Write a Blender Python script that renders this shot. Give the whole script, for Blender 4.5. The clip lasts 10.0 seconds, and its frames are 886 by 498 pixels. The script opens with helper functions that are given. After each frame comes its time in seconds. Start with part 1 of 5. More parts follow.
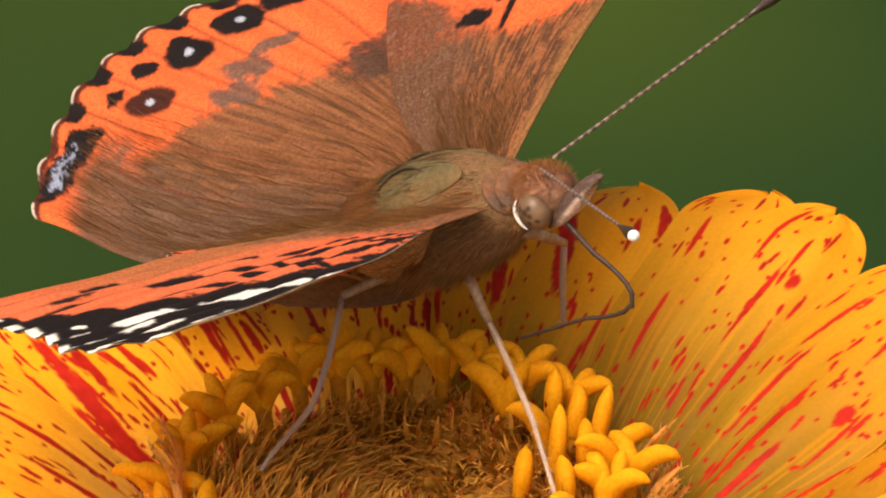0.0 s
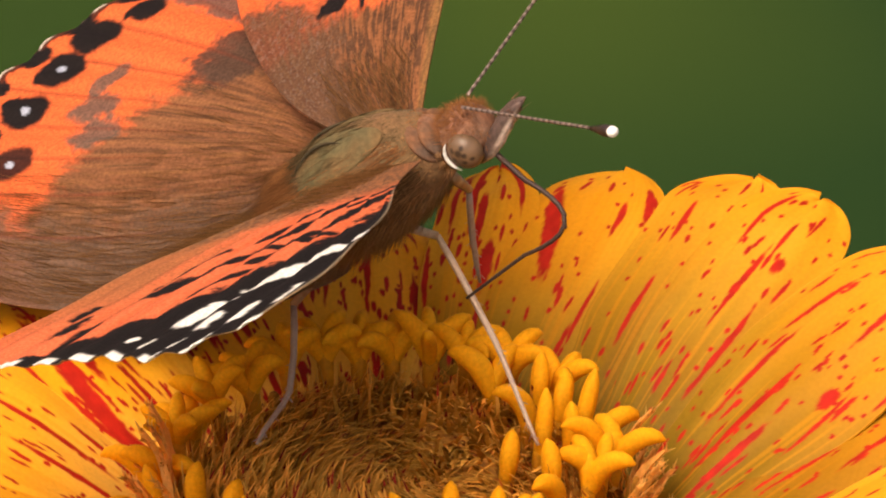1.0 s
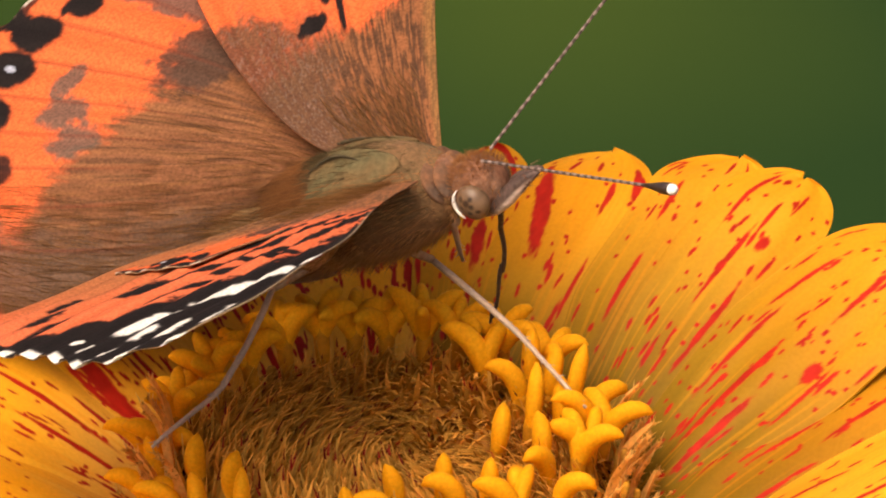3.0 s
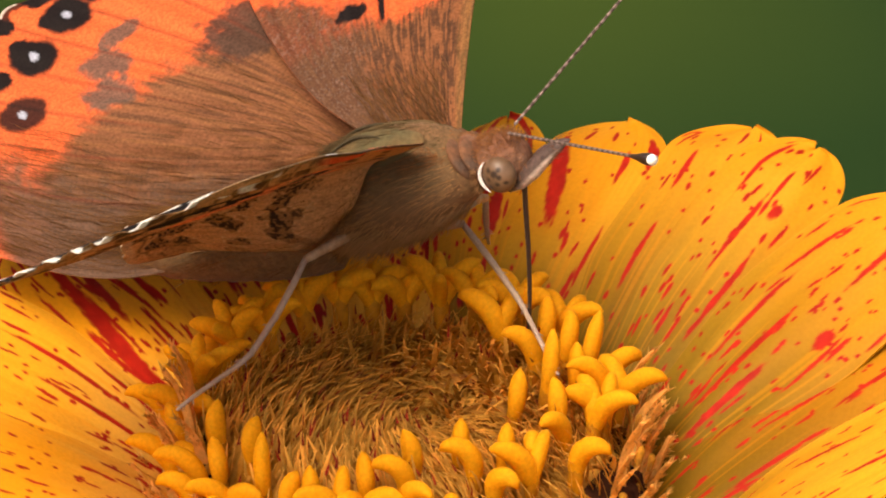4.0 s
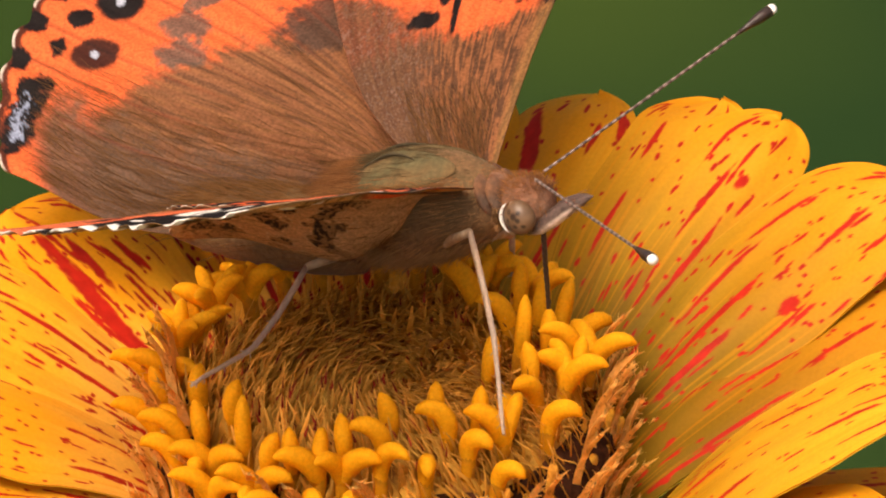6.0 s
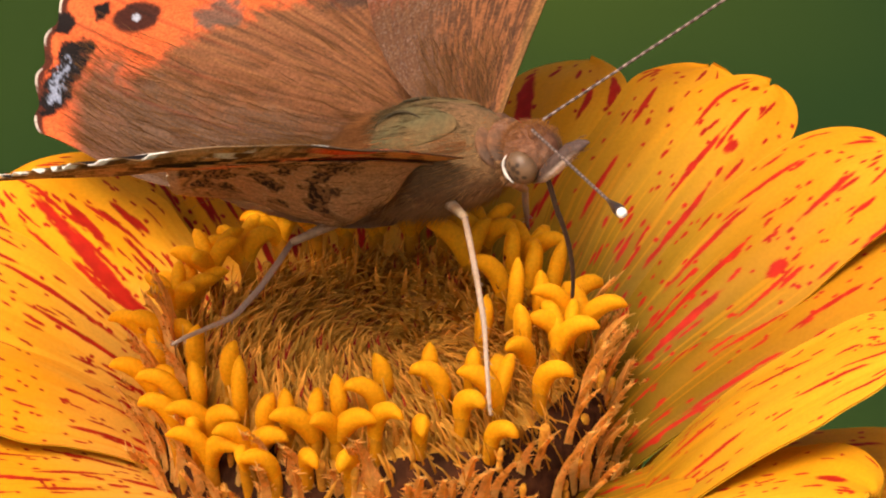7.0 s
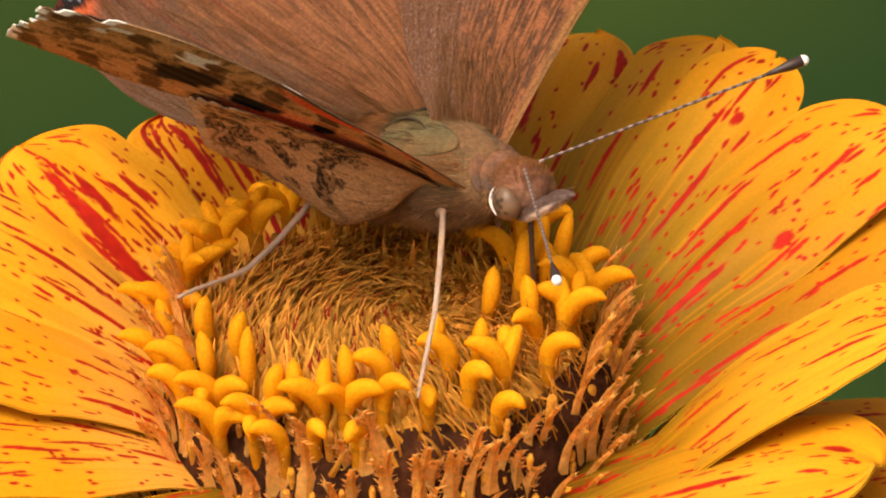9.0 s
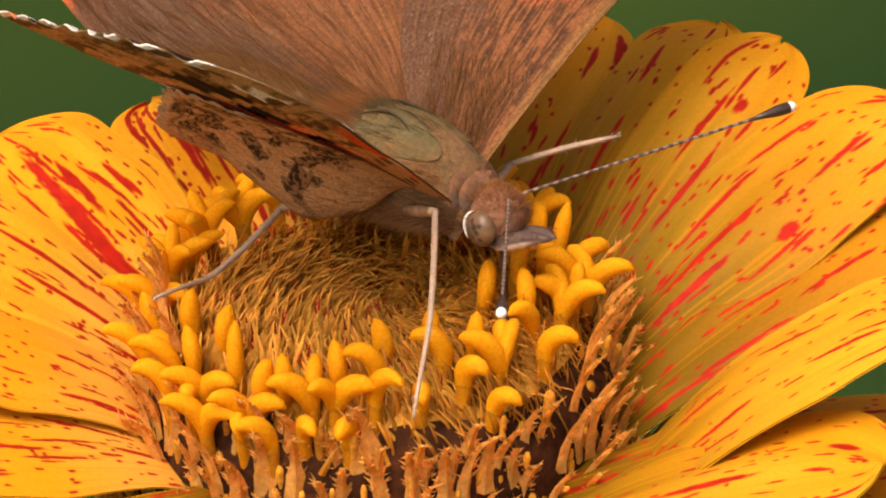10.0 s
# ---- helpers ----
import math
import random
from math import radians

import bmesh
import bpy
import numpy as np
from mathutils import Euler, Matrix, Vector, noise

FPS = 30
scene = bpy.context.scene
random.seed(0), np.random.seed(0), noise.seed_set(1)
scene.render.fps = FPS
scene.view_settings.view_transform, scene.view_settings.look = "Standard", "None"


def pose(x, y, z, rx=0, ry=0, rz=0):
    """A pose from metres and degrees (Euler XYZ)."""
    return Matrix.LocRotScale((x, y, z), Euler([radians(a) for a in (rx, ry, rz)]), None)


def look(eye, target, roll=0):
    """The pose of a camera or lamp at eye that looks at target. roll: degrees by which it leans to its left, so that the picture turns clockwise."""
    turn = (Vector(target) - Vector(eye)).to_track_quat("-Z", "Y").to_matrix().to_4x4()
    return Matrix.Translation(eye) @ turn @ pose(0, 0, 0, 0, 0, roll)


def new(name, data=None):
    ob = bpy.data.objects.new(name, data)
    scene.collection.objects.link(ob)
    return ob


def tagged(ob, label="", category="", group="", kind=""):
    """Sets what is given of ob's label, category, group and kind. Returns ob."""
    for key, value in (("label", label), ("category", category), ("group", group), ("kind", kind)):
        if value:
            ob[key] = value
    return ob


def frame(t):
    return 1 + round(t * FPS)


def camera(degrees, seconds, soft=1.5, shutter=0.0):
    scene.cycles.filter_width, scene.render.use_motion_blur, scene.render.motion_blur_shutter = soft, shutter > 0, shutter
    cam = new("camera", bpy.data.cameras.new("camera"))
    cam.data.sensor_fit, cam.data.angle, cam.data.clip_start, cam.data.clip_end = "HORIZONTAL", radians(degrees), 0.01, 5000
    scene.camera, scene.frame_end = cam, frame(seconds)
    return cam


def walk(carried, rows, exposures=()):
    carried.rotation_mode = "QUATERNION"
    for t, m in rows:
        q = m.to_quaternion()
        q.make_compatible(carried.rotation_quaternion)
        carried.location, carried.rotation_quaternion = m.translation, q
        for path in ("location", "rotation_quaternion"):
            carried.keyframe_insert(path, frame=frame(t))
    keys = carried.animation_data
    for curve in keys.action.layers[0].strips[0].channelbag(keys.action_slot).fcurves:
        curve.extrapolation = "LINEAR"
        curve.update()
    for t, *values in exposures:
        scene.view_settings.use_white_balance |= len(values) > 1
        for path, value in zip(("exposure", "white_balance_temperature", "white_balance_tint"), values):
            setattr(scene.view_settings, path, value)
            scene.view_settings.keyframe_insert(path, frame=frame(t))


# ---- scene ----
MM = 0.001                      # all lengths below are in millimetres
UPWARD = Vector((0, math.sin(radians(30)), math.cos(radians(30))))
AHEAD = Vector((0, math.cos(radians(30)), -math.sin(radians(30))))

cam = camera(1.9095, 10.0, soft=2.0)
# seconds, right, up, distance from the flower
CAMERA = (
    (0, 1.283, 9.823, 1091.6),
    (0.5, 2.615, 10.567, 1088.1),
    (1, 1.825, 9.167, 1098.5),
    (1.5, 2.179, 9.041, 1107.0),
    (2, 1.411, 7.745, 1115.0),
    (2.2, 1.839, 7.740, 1117.8),
    (3.3, 2.118, 7.977, 1132.6),
    (3.5, 2.063, 7.585, 1135.8),
    (4, 1.374, 6.869, 1143.5),
    (4.5, 1.890, 6.373, 1150.7),
    (5, 2.313, 6.010, 1157.5),
    (5.5, 2.730, 5.641, 1168.4),
    (5.7, 2.577, 5.522, 1171.9),
    (6.8, 2.368, 4.415, 1191.1),
    (7, 2.734, 3.802, 1194.7),
    (7.5, 2.109, 4.336, 1204.0),
    (8, 2.255, 3.095, 1214.4),
    (8.5, 2.049, 3.938, 1220.5),
    (9, 2.397, 2.524, 1200.0),
    (9.5, 2.216, 2.815, 1180.3),
    (10, 2.663, 2.150, 1161.9),
)
walk(cam, [(t, look((Vector((r, 0, 0)) + UPWARD * u - AHEAD * d) * MM,
                    (Vector((r, 0, 0)) + UPWARD * u) * MM)) for t, r, u, d in CAMERA],
     exposures=((0, 0.52, 7000, 14), (10, 0.52, 7000, 14)))

# ---- light: high sun through thin cloud and a bright hazy sky ----
SUN_ELEVATION, SUN_AZIMUTH = 60.0, 218.0      # azimuth clockwise from +y
world = bpy.data.worlds.new("sky")
scene.world = world
world.use_nodes = True
wn = world.node_tree.nodes
sky = wn.new("ShaderNodeTexSky")
sky.sky_type, sky.sun_disc = "NISHITA", False
sky.air_density, sky.dust_density, sky.ozone_density = 0.5, 9.0, 0.2
sky.sun_elevation, sky.sun_rotation = radians(SUN_ELEVATION), radians(SUN_AZIMUTH)
wn["Background"].inputs["Strength"].default_value = 0.15
world.node_tree.links.new(sky.outputs[0], wn["Background"].inputs[0])
sun = new("sun", bpy.data.lights.new("sun", "SUN"))
sun.data.energy, sun.data.angle, sun.data.color = 1.4, radians(40), (1.0, 0.87, 0.68)
_e, _a = radians(SUN_ELEVATION), radians(SUN_AZIMUTH)
sun.matrix_world = look(Vector((math.sin(_a) * math.cos(_e), math.cos(_a) * math.cos(_e), math.sin(_e))) * 2, (0, 0, 0))


# ---- helpers of the build ----
def smooth(x, a, b):
    """0 below a, 1 above b, a soft step between."""
    k = np.clip((np.asarray(x, float) - a) / (b - a), 0, 1)
    return k * k * (3 - 2 * k)


def vnoise(x, y, seed=0):
    """Value noise, 0 to 1, over arrays."""
    x, y = np.asarray(x, float), np.asarray(y, float)
    i, j = np.floor(x).astype(np.int64), np.floor(y).astype(np.int64)
    fx, fy = x - i, y - j
    fx, fy = fx * fx * (3 - 2 * fx), fy * fy * (3 - 2 * fy)

    def h(a, b):
        n = (a * 374761393 + b * 668265263 + seed * 974634757) & 0x7FFFFFFF
        n = ((n ^ (n >> 13)) * 1274126177) & 0x7FFFFFFF
        return ((n ^ (n >> 16)) & 0xFFFF) / 65535.0

    return (h(i, j) * (1 - fx) + h(i + 1, j) * fx) * (1 - fy) + (h(i, j + 1) * (1 - fx) + h(i + 1, j + 1) * fx) * fy


def turned(axis_x, up=(0, 0, 1), at=(0, 0, 0)):
    """A pose in millimetres whose x axis points along axis_x."""
    x = Vector(axis_x).normalized()
    y = Vector(up).cross(x)
    y = y.normalized() if y.length > 1e-5 else Vector((0, 1, 0))
    z = x.cross(y)
    m = Matrix((x, y, z)).transposed().to_4x4()
    return Matrix.Translation(Vector(at) * MM) @ m


def mesh_of(name, verts, faces, material, colors=None, flat=False, slots=None, uv=None):
    """A mesh from arrays in millimetres."""
    me = bpy.data.meshes.new(name)
    me.from_pydata((np.asarray(verts, float) * MM).tolist(), [], [list(map(int, f)) for f in faces])
    for m in (material if isinstance(material, (list, tuple)) else [material]):
        me.materials.append(m)
    if slots is not None:
        me.polygons.foreach_set("material_index", np.asarray(slots, np.int32))
    if not flat:
        me.polygons.foreach_set("use_smooth", np.ones(len(me.polygons), bool))
    if colors is not None:
        layer = me.color_attributes.new("paint", "FLOAT_COLOR", "POINT")
        c = np.ones((len(verts), 4), np.float32)
        c[:, :colors.shape[1]] = colors
        layer.data.foreach_set("color", c.ravel())
    me.update()
    return me


def part(name, me, parent=None, label="", m=None):
    """Links a mesh as one object, a part of parent."""
    ob = new(name, me)
    ob.parent = parent
    if m is not None:
        ob.matrix_basis = m
    return tagged(ob, label)


def grid_faces(n, m, base=0, wrap=False, flip=False):
    """Quads of an n by m grid of vertices, row after row; wrap joins the last column to the first."""
    i, j = np.meshgrid(np.arange(n - 1), np.arange(m if wrap else m - 1), indexing="ij")
    a = (i * m + j).ravel() + base
    b = (i * m + (j + 1) % m).ravel() + base
    f = np.stack([a, b, b + m, a + m], 1)
    return f[:, ::-1] if flip else f


def tube(points, radii, sides=8, flatten=1.0, up=(0, 0, 1)):
    """Vertices and faces of a tube with closed ends along points; flatten squeezes it along its upper direction."""
    pts, verts, faces = [Vector(p) for p in points], [], []
    n = len(pts)
    for i, p in enumerate(pts):
        d = (pts[min(i + 1, n - 1)] - pts[max(i - 1, 0)]).normalized()
        s = d.cross(Vector(up))
        s = s.normalized() if s.length > 1e-4 else Vector((1, 0, 0))
        w = s.cross(d)
        for k in range(sides):
            a = 2 * math.pi * k / sides
            verts.append(p + (s * math.cos(a) + w * math.sin(a) * flatten) * radii[i])
    faces += [tuple(f) for f in grid_faces(n, sides, wrap=True)]
    faces += [tuple(range(sides))[::-1], tuple(range((n - 1) * sides, n * sides))]
    return [tuple(v) for v in verts], faces


def merged(pieces):
    """Joins (verts, faces) pieces into one."""
    verts, faces = [], []
    for v, f in pieces:
        k = len(verts)
        verts += [tuple(p) for p in v]
        faces += [tuple(int(i) + k for i in g) for g in f]
    return verts, faces


def ellipsoid(centre, radii, n=16, m=24, power=1.0):
    """Vertices and faces of an ellipsoid lying along x."""
    verts = []
    for i in range(n + 1):
        a = math.pi * (i + 0.02 * (i == 0) - 0.02 * (i == n)) / n
        for k in range(m):
            b = 2 * math.pi * k / m
            r = math.sin(a) ** power
            verts.append((centre[0] - math.cos(a) * radii[0], centre[1] + r * math.cos(b) * radii[1], centre[2] + r * math.sin(b) * radii[2]))
    return verts, [tuple(f) for f in grid_faces(n + 1, m, wrap=True)]


# ---- materials ----
def shader(name, color, rough=0.6, spec=0.4, grain=0.0, grain_scale=4000.0, bump=0.0, bump_scale=6000.0, mottle=None, mottle_scale=600.0,
           attribute=False, translucent=0.0, metal=0.0, sheen=0.0, random_value=0.0, stretch=(1, 1, 1)):
    """A Principled material with grain, mottling and relief in real size. attribute: its colour is the mesh's paint."""
    mat = bpy.data.materials.new(name)
    mat.use_nodes = True
    nt = mat.node_tree
    b = nt.nodes["Principled BSDF"]
    out = nt.nodes["Material Output"]
    b.inputs["Roughness"].default_value = rough
    b.inputs["Specular IOR Level"].default_value = spec
    b.inputs["Metallic"].default_value = metal
    if sheen:
        b.inputs["Sheen Weight"].default_value = sheen
        b.inputs["Sheen Roughness"].default_value = 0.4
    coord = nt.nodes.new("ShaderNodeTexCoord")
    mapping = nt.nodes.new("ShaderNodeMapping")
    mapping.inputs["Scale"].default_value = stretch
    nt.links.new(coord.outputs["Object"], mapping.inputs["Vector"])

    def noise_node(scale, detail=3):
        n = nt.nodes.new("ShaderNodeTexNoise")
        n.inputs["Scale"].default_value, n.inputs["Detail"].default_value = scale, detail
        nt.links.new(mapping.outputs[0], n.inputs["Vector"])
        return n

    if attribute:
        src = nt.nodes.new("ShaderNodeVertexColor")
        src.layer_name = "paint"
        col = src.outputs["Color"]
    else:
        rgb = nt.nodes.new("ShaderNodeRGB")
        rgb.outputs[0].default_value = (*color, 1)
        col = rgb.outputs[0]
    if mottle is not None:
        n = noise_node(mottle_scale, 4)
        ramp = nt.nodes.new("ShaderNodeMapRange")
        ramp.inputs["From Min"].default_value, ramp.inputs["From Max"].default_value = 0.42, 0.66
        mix = nt.nodes.new("ShaderNodeMix")
        mix.data_type = "RGBA"
        mix.inputs["B"].default_value = (*mottle, 1)
        nt.links.new(n.outputs["Fac"], ramp.inputs["Value"])
        nt.links.new(ramp.outputs[0], mix.inputs["Factor"])
        nt.links.new(col, mix.inputs["A"])
        col = mix.outputs["Result"]
    if grain or random_value:
        hsv = nt.nodes.new("ShaderNodeHueSaturation")
        nt.links.new(col, hsv.inputs["Color"])
        value = None
        if grain:
            n = noise_node(grain_scale, 2)
            mr = nt.nodes.new("ShaderNodeMapRange")
            mr.inputs["From Min"].default_value, mr.inputs["From Max"].default_value = 0.3, 0.7
            mr.inputs["To Min"].default_value, mr.inputs["To Max"].default_value = 1 - grain, 1 + grain
            nt.links.new(n.outputs["Fac"], mr.inputs["Value"])
            value = mr.outputs[0]
        if random_value:
            info = nt.nodes.new("ShaderNodeNewGeometry")
            mr = nt.nodes.new("ShaderNodeMapRange")
            mr.inputs["To Min"].default_value, mr.inputs["To Max"].default_value = 1 - random_value, 1 + random_value
            nt.links.new(info.outputs["Random Per Island"], mr.inputs["Value"])
            if value is None:
                value = mr.outputs[0]
            else:
                mu = nt.nodes.new("ShaderNodeMath")
                mu.operation = "MULTIPLY"
                nt.links.new(value, mu.inputs[0])
                nt.links.new(mr.outputs[0], mu.inputs[1])
                value = mu.outputs[0]
        nt.links.new(value, hsv.inputs["Value"])
        col = hsv.outputs["Color"]
    nt.links.new(col, b.inputs["Base Color"])
    if bump:
        n = noise_node(bump_scale, 3)
        bn = nt.nodes.new("ShaderNodeBump")
        bn.inputs["Strength"].default_value, bn.inputs["Distance"].default_value = bump, 0.0001
        nt.links.new(n.outputs["Fac"], bn.inputs["Height"])
        nt.links.new(bn.outputs[0], b.inputs["Normal"])
    if translucent:
        tr = nt.nodes.new("ShaderNodeBsdfTranslucent")
        mx = nt.nodes.new("ShaderNodeMixShader")
        mx.inputs["Fac"].default_value = translucent
        nt.links.new(col, tr.inputs["Color"])
        nt.links.new(b.outputs[0], mx.inputs[1])
        nt.links.new(tr.outputs[0], mx.inputs[2])
        nt.links.new(mx.outputs[0], out.inputs["Surface"])
    return mat


PETAL = shader("petal_paint", (0.8, 0.4, 0.01), 0.6, 0.12, grain=0.05, grain_scale=5000, bump=0.25, bump_scale=5000, attribute=True, translucent=0.22)
WING = shader("wing_scales", (0.8, 0.3, 0.1), 0.75, 0.15, grain=0.26, grain_scale=7000, bump=0.3, bump_scale=9000, attribute=True, translucent=0.24)
FLORET = shader("floret_yellow", (0.88, 0.37, 0.008), 0.7, 0.12, grain=0.1, grain_scale=7000, bump=0.5, bump_scale=9000, mottle=(0.85, 0.40, 0.012), mottle_scale=900, translucent=0.25)
TUBE = shader("floret_tube", (0.66, 0.27, 0.008), 0.7, 0.12, grain=0.15, bump=0.3, translucent=0.2, mottle=(0.50, 0.20, 0.010), mottle_scale=1200)
CHAFF = shader("chaff_straw", (0.5, 0.3, 0.05), 0.7, 0.12, grain=0.12, random_value=0.3, attribute=True, translucent=0.4)
CHAFF_RED = shader("chaff_red", (0.26, 0.022, 0.008), 0.7, 0.1, random_value=0.5)
SCALE = shader("bract_straw", (0.90, 0.57, 0.16), 0.7, 0.1, grain=0.15, random_value=0.3, mottle=(0.74, 0.38, 0.07), mottle_scale=900, translucent=0.6)
CORE = shader("disc_core", (0.52, 0.26, 0.03), 0.85, 0.2, grain=0.4, grain_scale=2500, bump=1.0, bump_scale=2500, mottle=(0.30, 0.11, 0.02), mottle_scale=700)
SPENT = shader("spent_floret", (0.50, 0.21, 0.025), 0.8, 0.08, grain=0.3, bump=0.5, random_value=0.4, mottle=(0.66, 0.32, 0.03), mottle_scale=900)
# near-black side of the disc: shade in the gaps between bracts, put into the colour
GAP_SHADE_CORE = shader("disc_side", (0.035, 0.013, 0.006), 0.9, 0.05, grain=0.4, grain_scale=2500, bump=1.0, bump_scale=2500, mottle=(0.06, 0.02, 0.008), mottle_scale=700)
STEM = shader("stem_green", (0.10, 0.19, 0.03), 0.6, 0.3, grain=0.2, bump=0.3, mottle=(0.14, 0.22, 0.05), mottle_scale=300)
BODYFUR = shader("thorax_skin", (0.16, 0.085, 0.038), 0.75, 0.1, grain=0.25, bump=0.6, bump_scale=7000, mottle=(0.13, 0.08, 0.035), mottle_scale=500, sheen=0.05)
TEGULA = shader("tegula_scales", (0.098, 0.080, 0.036), 0.75, 0.1, grain=0.2, bump=0.5, bump_scale=7000, mottle=(0.14, 0.085, 0.035), mottle_scale=600)
BELLY = shader("belly_scales", (0.52, 0.29, 0.11), 0.75, 0.2, grain=0.2, bump=0.5, mottle=(0.36, 0.22, 0.10), mottle_scale=500)
HAIR = shader("fur_brown", (0.19, 0.088, 0.028), 0.7, 0.1, random_value=0.45, translucent=0.15)
HAIR_OLIVE = shader("fur_olive", (0.115, 0.078, 0.034), 0.7, 0.1, random_value=0.4, translucent=0.15)
HAIR_RED = shader("fur_russet", (0.28, 0.115, 0.038), 0.7, 0.1, random_value=0.4, translucent=0.15)
HAIR_PALE = shader("fur_pale", (0.40, 0.215, 0.09), 0.7, 0.1, random_value=0.3, translucent=0.15)
HEAD = shader("head_scales", (0.17, 0.07, 0.035), 0.75, 0.2, grain=0.35, bump=0.8, bump_scale=6000, mottle=(0.26, 0.14, 0.085), mottle_scale=900)
EYE = shader("eye_tan", (0.26, 0.15, 0.07), 0.36, 0.35, grain=0.08, attribute=True)
CREASE = shader("crease_dark", (0.05, 0.038, 0.02), 0.8, 0.1, grain=0.3)
PLATE = shader("collar_scales", (0.17, 0.078, 0.038), 0.75, 0.1, grain=0.3, bump=0.6, mottle=(0.095, 0.06, 0.042), mottle_scale=800)
WHITE = shader("white_scales", (0.80, 0.76, 0.70), 0.6, 0.3, grain=0.12)
BAND = shader("antenna_brown", (0.07, 0.045, 0.034), 0.5, 0.3, grain=0.2)
DARK = shader("dark_chitin", (0.035, 0.02, 0.014), 0.35, 0.5, grain=0.2)
PALP = shader("palp_scales", (0.09, 0.055, 0.045), 0.6, 0.3, grain=0.35, grain_scale=5000, bump=0.6, attribute=True)
THREAD = shader("antenna_grey", (0.20, 0.14, 0.115), 0.6, 0.3, grain=0.3, grain_scale=5000, mottle=(0.28, 0.20, 0.165), mottle_scale=1800)
LEG = shader("leg_cream", (0.40, 0.29, 0.21), 0.5, 0.4, grain=0.15, grain_scale=6000, bump=0.3, mottle=(0.42, 0.28, 0.18), mottle_scale=900)
LEG_BROWN = shader("femur_brown", (0.34, 0.20, 0.10), 0.6, 0.3, grain=0.25, bump=0.3, mottle=(0.4, 0.3, 0.2), mottle_scale=900)
TONGUE = shader("proboscis_black", (0.045, 0.025, 0.018), 0.5, 0.3, grain=0.2)

# ---- the garden behind: one soft sheet of green ----
def garden_ground():
    """Ground with low green growth, far out of focus behind the flower."""
    mat = bpy.data.materials.new("blurred_green")
    mat.use_nodes = True
    nt = mat.node_tree
    b = nt.nodes["Principled BSDF"]
    b.inputs["Roughness"].default_value, b.inputs["Specular IOR Level"].default_value = 0.9, 0.05
    coord = nt.nodes.new("ShaderNodeTexCoord")
    n1 = nt.nodes.new("ShaderNodeTexNoise")
    n1.inputs["Scale"].default_value, n1.inputs["Detail"].default_value = 17.0, 0.5
    nt.links.new(coord.outputs["Object"], n1.inputs["Vector"])
    ramp = nt.nodes.new("ShaderNodeValToRGB")
    ramp.color_ramp.elements[0].position, ramp.color_ramp.elements[0].color = 0.36, (0.013, 0.032, 0.008, 1)
    ramp.color_ramp.elements[1].position, ramp.color_ramp.elements[1].color = 0.66, (0.036, 0.060, 0.009, 1)
    nt.links.new(n1.outputs["Fac"], ramp.inputs[0])
    nt.links.new(ramp.outputs[0], b.inputs["Base Color"])
    n = 81
    g = np.sign(np.linspace(-1, 1, n)) * np.abs(np.linspace(-1, 1, n)) ** 3 * 400e3
    x, y = np.meshgrid(g, g)
    z = -500 + 12 * (vnoise(x / 90, y / 90, 3) - 0.5)
    me = mesh_of("ground", np.stack([x, y, z], -1).reshape(-1, 3), grid_faces(n, n), mat)
    return tagged(new("ground", me), "soft green lawn and low foliage far below", "ground", kind="structure")


garden_ground()


# ---- the zinnia ----
flower = tagged(new("zinnia_flower"), "yellow zinnia flower streaked with red, fully open", "flower")


def disc_height(r):
    """Height of the disc's dome at radius r."""
    return 0.35 - 0.55 * math.exp(-(r / 2.2) ** 2) - 0.004 * r * r - 0.55 * max(0.0, r - 7.6) ** 1.35


def disc_core():
    rows, verts = [], []
    prof = [(r, disc_height(r) - 1.0) for r in np.linspace(0.05, 10, 16)] + [(10.3, -5.0), (10.7, -7.0), (10.9, -10), (10.6, -13), (8, -15.5), (2.2, -17)]
    for r, z in prof:
        for k in range(64):
            a = 2 * math.pi * k / 64
            verts.append((r * math.cos(a), r * math.sin(a), z + 0.25 * math.sin(7 * a + z)))
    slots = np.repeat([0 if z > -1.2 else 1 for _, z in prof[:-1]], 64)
    me = mesh_of("disc", verts, grid_faces(len(prof), 64, wrap=True), [CORE, GAP_SHADE_CORE], slots=slots)
    return part("disc", me, flower, "domed brown disc of the flower")


disc_core()


def stem():
    pts = [(0, 0, -16), (0.6, 0.4, -60), (3, 2, -160), (4, 4, -300), (0, 0, -505)]
    v, f = tube(pts, [2.6, 2.1, 2.2, 2.6, 3.0], 12, up=(1, 0, 0))
    part("stem", mesh_of("stem", v, f, STEM), flower, "green stem")


stem()


